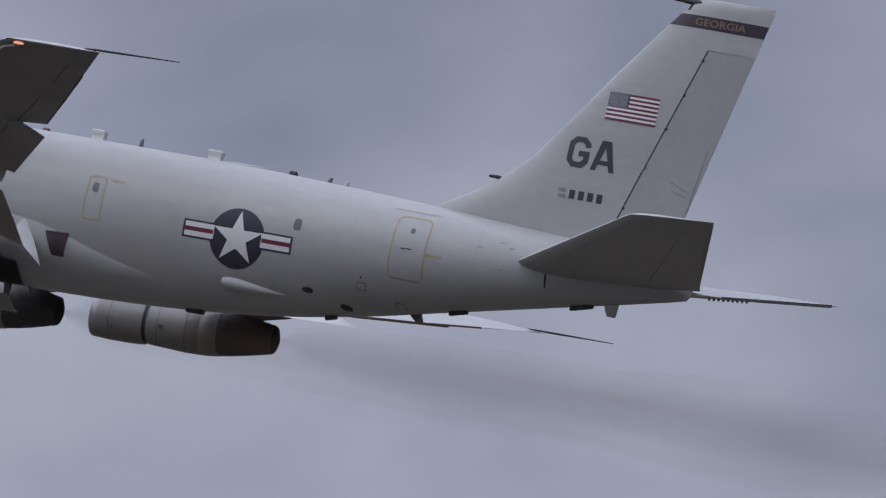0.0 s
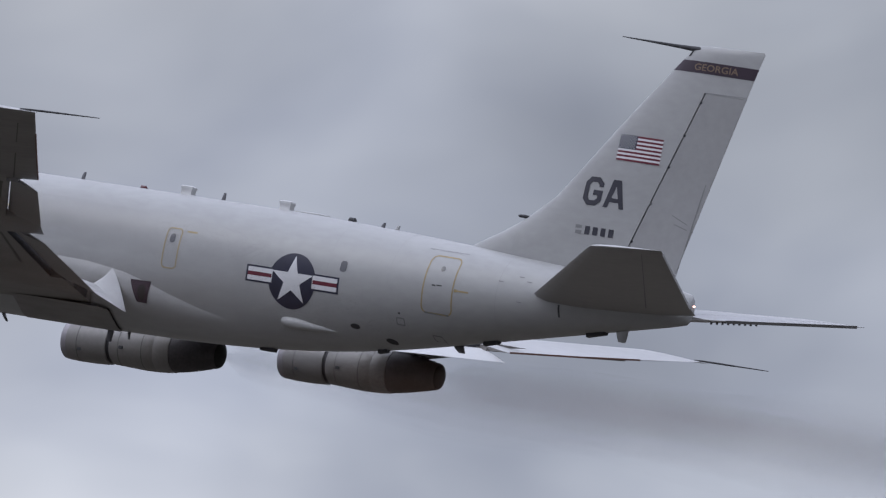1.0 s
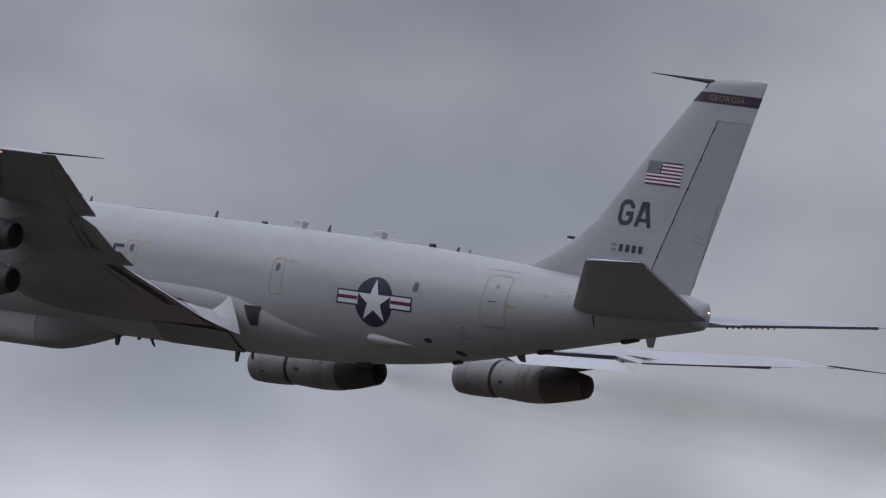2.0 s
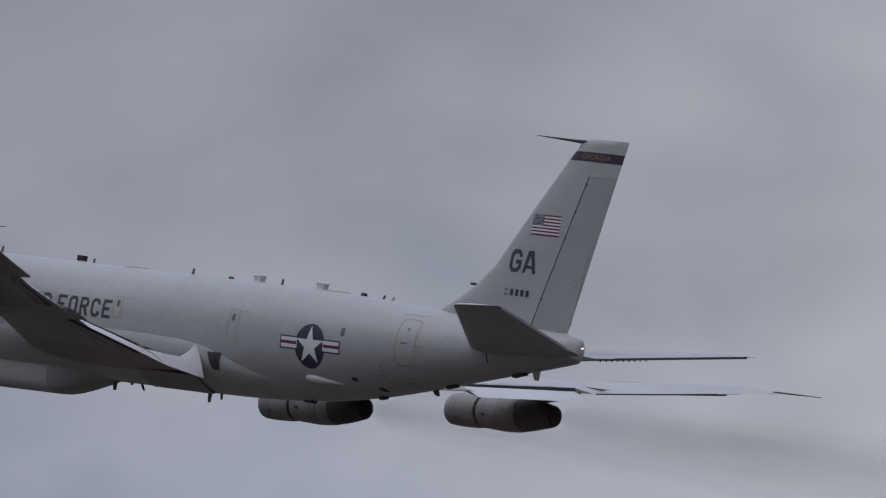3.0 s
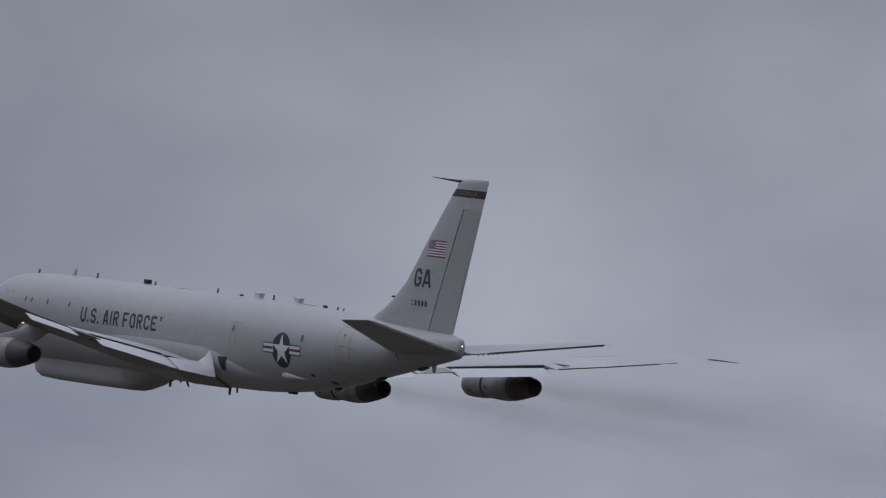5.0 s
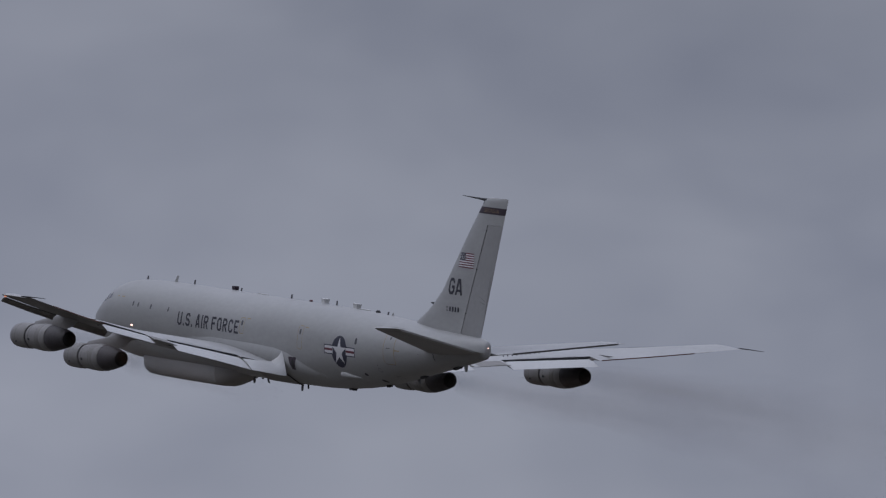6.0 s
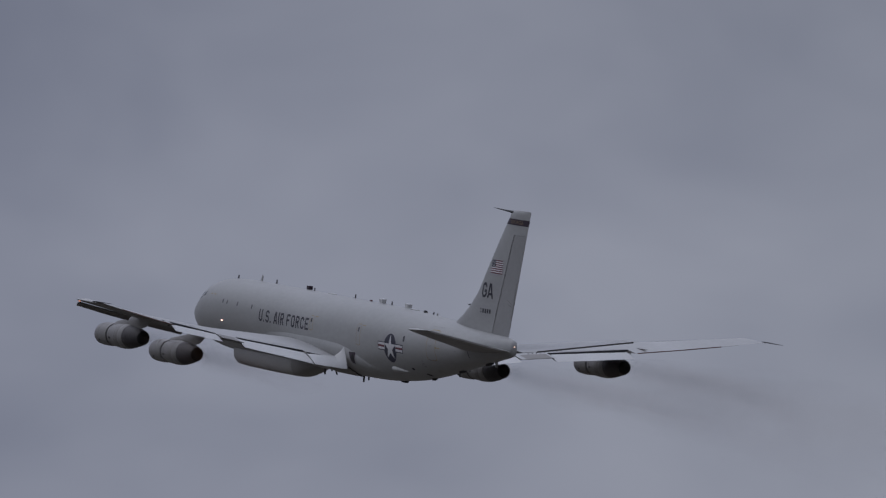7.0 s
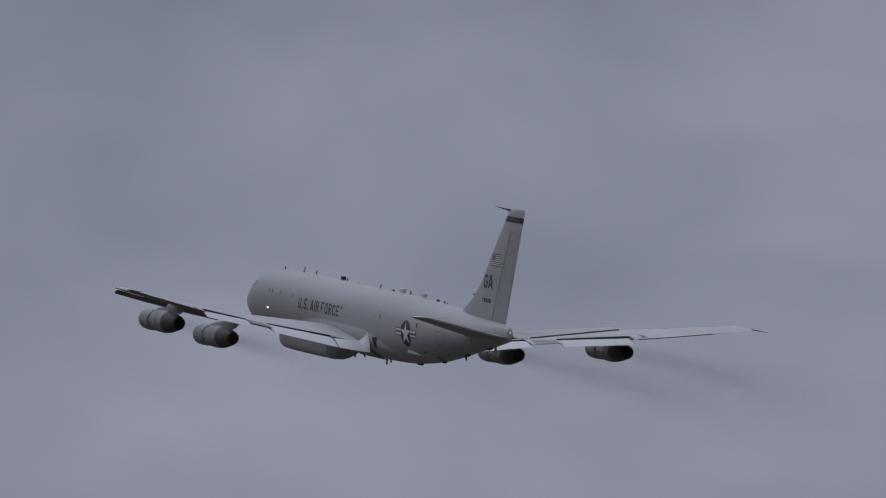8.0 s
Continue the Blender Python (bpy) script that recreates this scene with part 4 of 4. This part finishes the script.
part("tip_seam", shape([[(41.83, 8.52), (41.90, 8.52), (42.0, 8.74), (41.93, 8.80)]], fin_side(0.01)), DARK, fin)

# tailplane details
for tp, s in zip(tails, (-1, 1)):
    # upward faces lightened, the light put into their colour
    paint_lit_top(tp)
    for k in range(9 if s > 0 else 0):
        Y = 0.75 + k * 0.23
        xv, zv = 44.07 + 0.30 * (Y - 1.2), 0.80 + 0.178 * (Y - 1.2)
        part("vortex_vane", block(xv - 0.04, xv + 0.02, s * Y - 0.015, s * Y + 0.015, zv - 0.10, zv - 0.02), DARKGREY, tp)
    # strip along the elevator's trailing edge, darker on the starboard side
    bm = loft([[(b + dx, s * Y, z1 + dz) for dx, dz in ((-0.03, 0.025), (0.012, 0.025), (0.012, -0.065), (-0.03, -0.065))] for Y, a, b, z0, z1, h in (TAIL_ROWS[1], TAIL_ROWS[2])])
    part("elevator_edge", bm, SEAM if s > 0 else TAIL_PAINT, tp, "dark elevator trailing edge" if s > 0 else "")
    # elevator hinge seam on both faces of the tailplane
    for k in (-1, 1):
        rows = []
        for Y, a, b, z0, z1, h in (TAIL_ROWS[1], TAIL_ROWS[2]):
            rows.append([(a + (b - a) * u, s * Y, z0 + (z1 - z0) * u + k * (h * (0.7 - 0.66 * (u - 0.6) / 0.4) + 0.004)) for u in (0.72, 0.728)])
        bm = bmesh.new()
        bm.faces.new([bm.verts.new(p) for p in (rows[0][0], rows[0][1], rows[1][1], rows[1][0])])
        part("elevator_gap", bm, LINE, tp, smooth=False)
part("trim_scale", shape([rect(39.62, 39.68, -0.02, 0.34)], flank(0.008)), DARK, plane)
for x, z in ((38.2, 0.98), (38.5, 0.86), (38.3, 0.2), (37.6, 0.75)):
    part("vent", shape([rect(x, x + 0.16, z, z + 0.03)], flank(0.008)), LINE, plane)
part("tail_lamp", turn([(43.60, 0.015), (43.62, 0.024), (43.67, 0.022), (43.70, 0.01)], -0.03, 1.0, 10, close=True), LAMP_WHITE, plane, "lit white tail lamp")

# ---- exhaust smoke: many faint rigid puffs behind each engine ----
def smoke_material(name, near, far, thick):
    """Thin soot haze that thins out with the way aft, in drawn-out wisps."""
    m = bpy.data.materials.new(name)
    m.use_nodes = True
    nt = m.node_tree
    nt.nodes.clear()
    out = nt.nodes.new("ShaderNodeOutputMaterial")
    mix = nt.nodes.new("ShaderNodeMixShader")
    clear_ = nt.nodes.new("ShaderNodeBsdfTransparent")
    soot = nt.nodes.new("ShaderNodeBsdfDiffuse")
    soot.inputs[0].default_value = (0.125, 0.068, 0.042, 1)
    tc = nt.nodes.new("ShaderNodeTexCoord")
    sep = nt.nodes.new("ShaderNodeSeparateXYZ")
    nt.links.new(tc.outputs["Object"], sep.inputs[0])
    fade = nt.nodes.new("ShaderNodeMapRange")
    for key, v in (("From Min", near), ("From Max", far), ("To Min", 1.0), ("To Max", 0.0)):
        fade.inputs[key].default_value = v
    nt.links.new(sep.outputs[0], fade.inputs[0])
    drawn = nt.nodes.new("ShaderNodeMapping")
    drawn.inputs["Scale"].default_value = (0.10, 0.55, 0.55)
    nt.links.new(tc.outputs["Object"], drawn.inputs[0])
    wisps = nt.nodes.new("ShaderNodeTexNoise")
    wisps.inputs["Scale"].default_value, wisps.inputs["Detail"].default_value = 1.0, 4.0
    nt.links.new(drawn.outputs[0], wisps.inputs["Vector"])
    gaps = nt.nodes.new("ShaderNodeMapRange")
    gaps.interpolation_type = "SMOOTHSTEP"
    for key, v in (("From Min", 0.30), ("From Max", 0.68), ("To Min", 0.4), ("To Max", 1.0)):
        gaps.inputs[key].default_value = v
    nt.links.new(wisps.outputs[0], gaps.inputs[0])
    faint = nt.nodes.new("ShaderNodeMath")
    faint.operation = "MULTIPLY"
    thinning = nt.nodes.new("ShaderNodeMath")
    thinning.operation = "POWER"
    thinning.inputs[1].default_value = 2.0
    nt.links.new(fade.outputs[0], thinning.inputs[0])
    strength = nt.nodes.new("ShaderNodeMath")
    strength.operation = "MULTIPLY"
    strength.inputs[1].default_value = thick
    nt.links.new(thinning.outputs[0], strength.inputs[0])
    nt.links.new(strength.outputs[0], faint.inputs[0])
    nt.links.new(gaps.outputs[0], faint.inputs[1])
    nt.links.new(faint.outputs[0], mix.inputs[0])
    nt.links.new(clear_.outputs[0], mix.inputs[1])
    nt.links.new(soot.outputs[0], mix.inputs[2])
    nt.links.new(mix.outputs[0], out.inputs[0])
    return m


def plume(bm, x, y, z, length, wide, rng, n=20):
    """A closed, lumpy, widening trail."""
    ph = [rng.uniform(0, 6.28) for _ in range(6)]
    rings = []
    steps = int(length / 0.8)
    for i in range(steps + 1):
        d = length * i / steps
        end = min(1.0, d / 1.2, (length - d) / 5.0 + 0.02)
        b = (0.36 + 0.024 * d) * wide * max(0.03, end) ** 0.5
        cy = y + 0.010 * d * math.sin(0.23 * d + ph[0])
        cz = z - 0.012 * d + 0.012 * d * math.sin(0.31 * d + ph[1])
        ring = []
        for k in range(n):
            p = 2 * math.pi * k / n
            w_ = 1 + 0.16 * math.sin(2 * p + ph[2] + 0.2 * d) + 0.08 * math.sin(3 * p + ph[3] - 0.3 * d) + 0.10 * math.sin(0.5 * d + ph[4]) + 0.03 * math.sin(5 * p + 0.8 * d + ph[5])
            ring.append((x + d, cy + b * w_ * math.cos(p), cz + b * w_ * math.sin(p)))
        rings.append(ring)
    loft(rings, True, bm)


scene.cycles.transparent_max_bounces = 120
SMOKE_LONG = smoke_material("thin_exhaust_smoke", -8.0, 57.0, 0.0105)
SMOKE_SHORT = smoke_material("thin_exhaust_smoke_port", -9.0, 16.0, 0.012)
trails = []
rng = random.Random(7)
for y, x0, x1, z0, tilt in ENGINES:
    bm = bmesh.new()
    for wide in [0.20 + 0.085 * k + rng.uniform(-0.03, 0.03) for k in range(20)]:
        plume(bm, x1 + 0.15, y, z0 + 0.2, 66 if y > 0 else (18 if y > -12 else 11), wide, rng)
    trail = part("exhaust_smoke", bm, SMOKE_LONG if y > 0 else SMOKE_SHORT, None)
    trails.append(tagged(trail, "thin brownish exhaust smoke trailing behind an engine", "smoke", group="engine smoke trails", kind="stuff"))


# main gear bay under the port wing root, with the door that swings shut after take-off
BELLY = ((-0.17, -2.39), (-0.33, -2.36), (-0.5, -2.32), (-0.65, -2.24), (-0.8, -2.16), (-0.96, -2.07), (-1.14, -1.97), (-1.36, -1.87), (-1.6, -1.84), (-1.9, -1.81))
DOOR_EDGE = ((20.8, -1.48), (22.2, -1.52), (23.2, -1.50), (23.8, -1.42), (24.3, -1.30))
HINGE_Y, HINGE_Z, DOOR_X = -0.25, -2.37, 22.6


def belly_ring(x, out, inner, slack=0.0):
    """Points from the hinge to the door's outer edge at x, lifted off the skin."""
    edge = curve_at(DOOR_EDGE, x)[0] - slack
    table = [(-y, z) for y, z in BELLY]
    pts = []
    for i in range(13):
        y = inner + (edge - inner) * i / 12
        z = curve_at(table, -y)[0]
        a = math.atan2(-y, -1.2 - z) if z < -1.2 else 1.2
        pts.append((x, y - out * math.sin(a), z - out * math.cos(a)))
    return pts


stations = [20.85 + 3.43 * i / 10 for i in range(11)]
# the skin stays closed; a black sheet on it paints the bay's shade
bm = bmesh.new()
grid = [[bm.verts.new(p) for p in belly_ring(x + d, 0.022, -0.2, 0.03)] for x, d in zip(stations, [-0.03] + [0] * 9 + [0.03])]
for a, b in zip(grid, grid[1:]):
    for i in range(12):
        bm.faces.new((a[i], a[i + 1], b[i + 1], b[i]))
part("gear_bay_shade", bm, SOOT_SHADE, plane, "black sheet on the skin for the shaded main gear bay")
rings = [[(p[0] - DOOR_X + AFT, p[1] - HINGE_Y, p[2] - HINGE_Z) for p in belly_ring(x, 0.075, HINGE_Y) + belly_ring(x, 0.035, HINGE_Y)[::-1]] for x in stations]
gear_door = part("gear_door", loft(rings), PAINT_WING, plane, "curved grey main gear door swinging shut")
gear_door.matrix_basis = pose(DOOR_X - AFT, HINGE_Y, HINGE_Z)


def motions():
    rows = [(r[0], attitude(*r[1:])) for r in FLIGHT]
    for moving in (plane, *trails):
        walk(moving, rows)
    # the gear door rises and swings shut in the first second: time, drop, opening angle
    swing = ((0.0, 0.76, 9.5), (0.2, 0.50, 9.0), (0.4, 0.29, 7.6), (0.5, 0.19, 7.0), (0.6, 0.09, 6.6), (0.7, 0.03, 5.2), (0.8, 0.0, 3.0), (0.9, 0.0, 1.0), (1.0, 0.0, 0.0), (8.0, 0.0, 0.0))
    walk(gear_door, [(t, pose(DOOR_X - AFT, HINGE_Y, HINGE_Z - d, rx=a)) for t, d, a in swing])


motions()
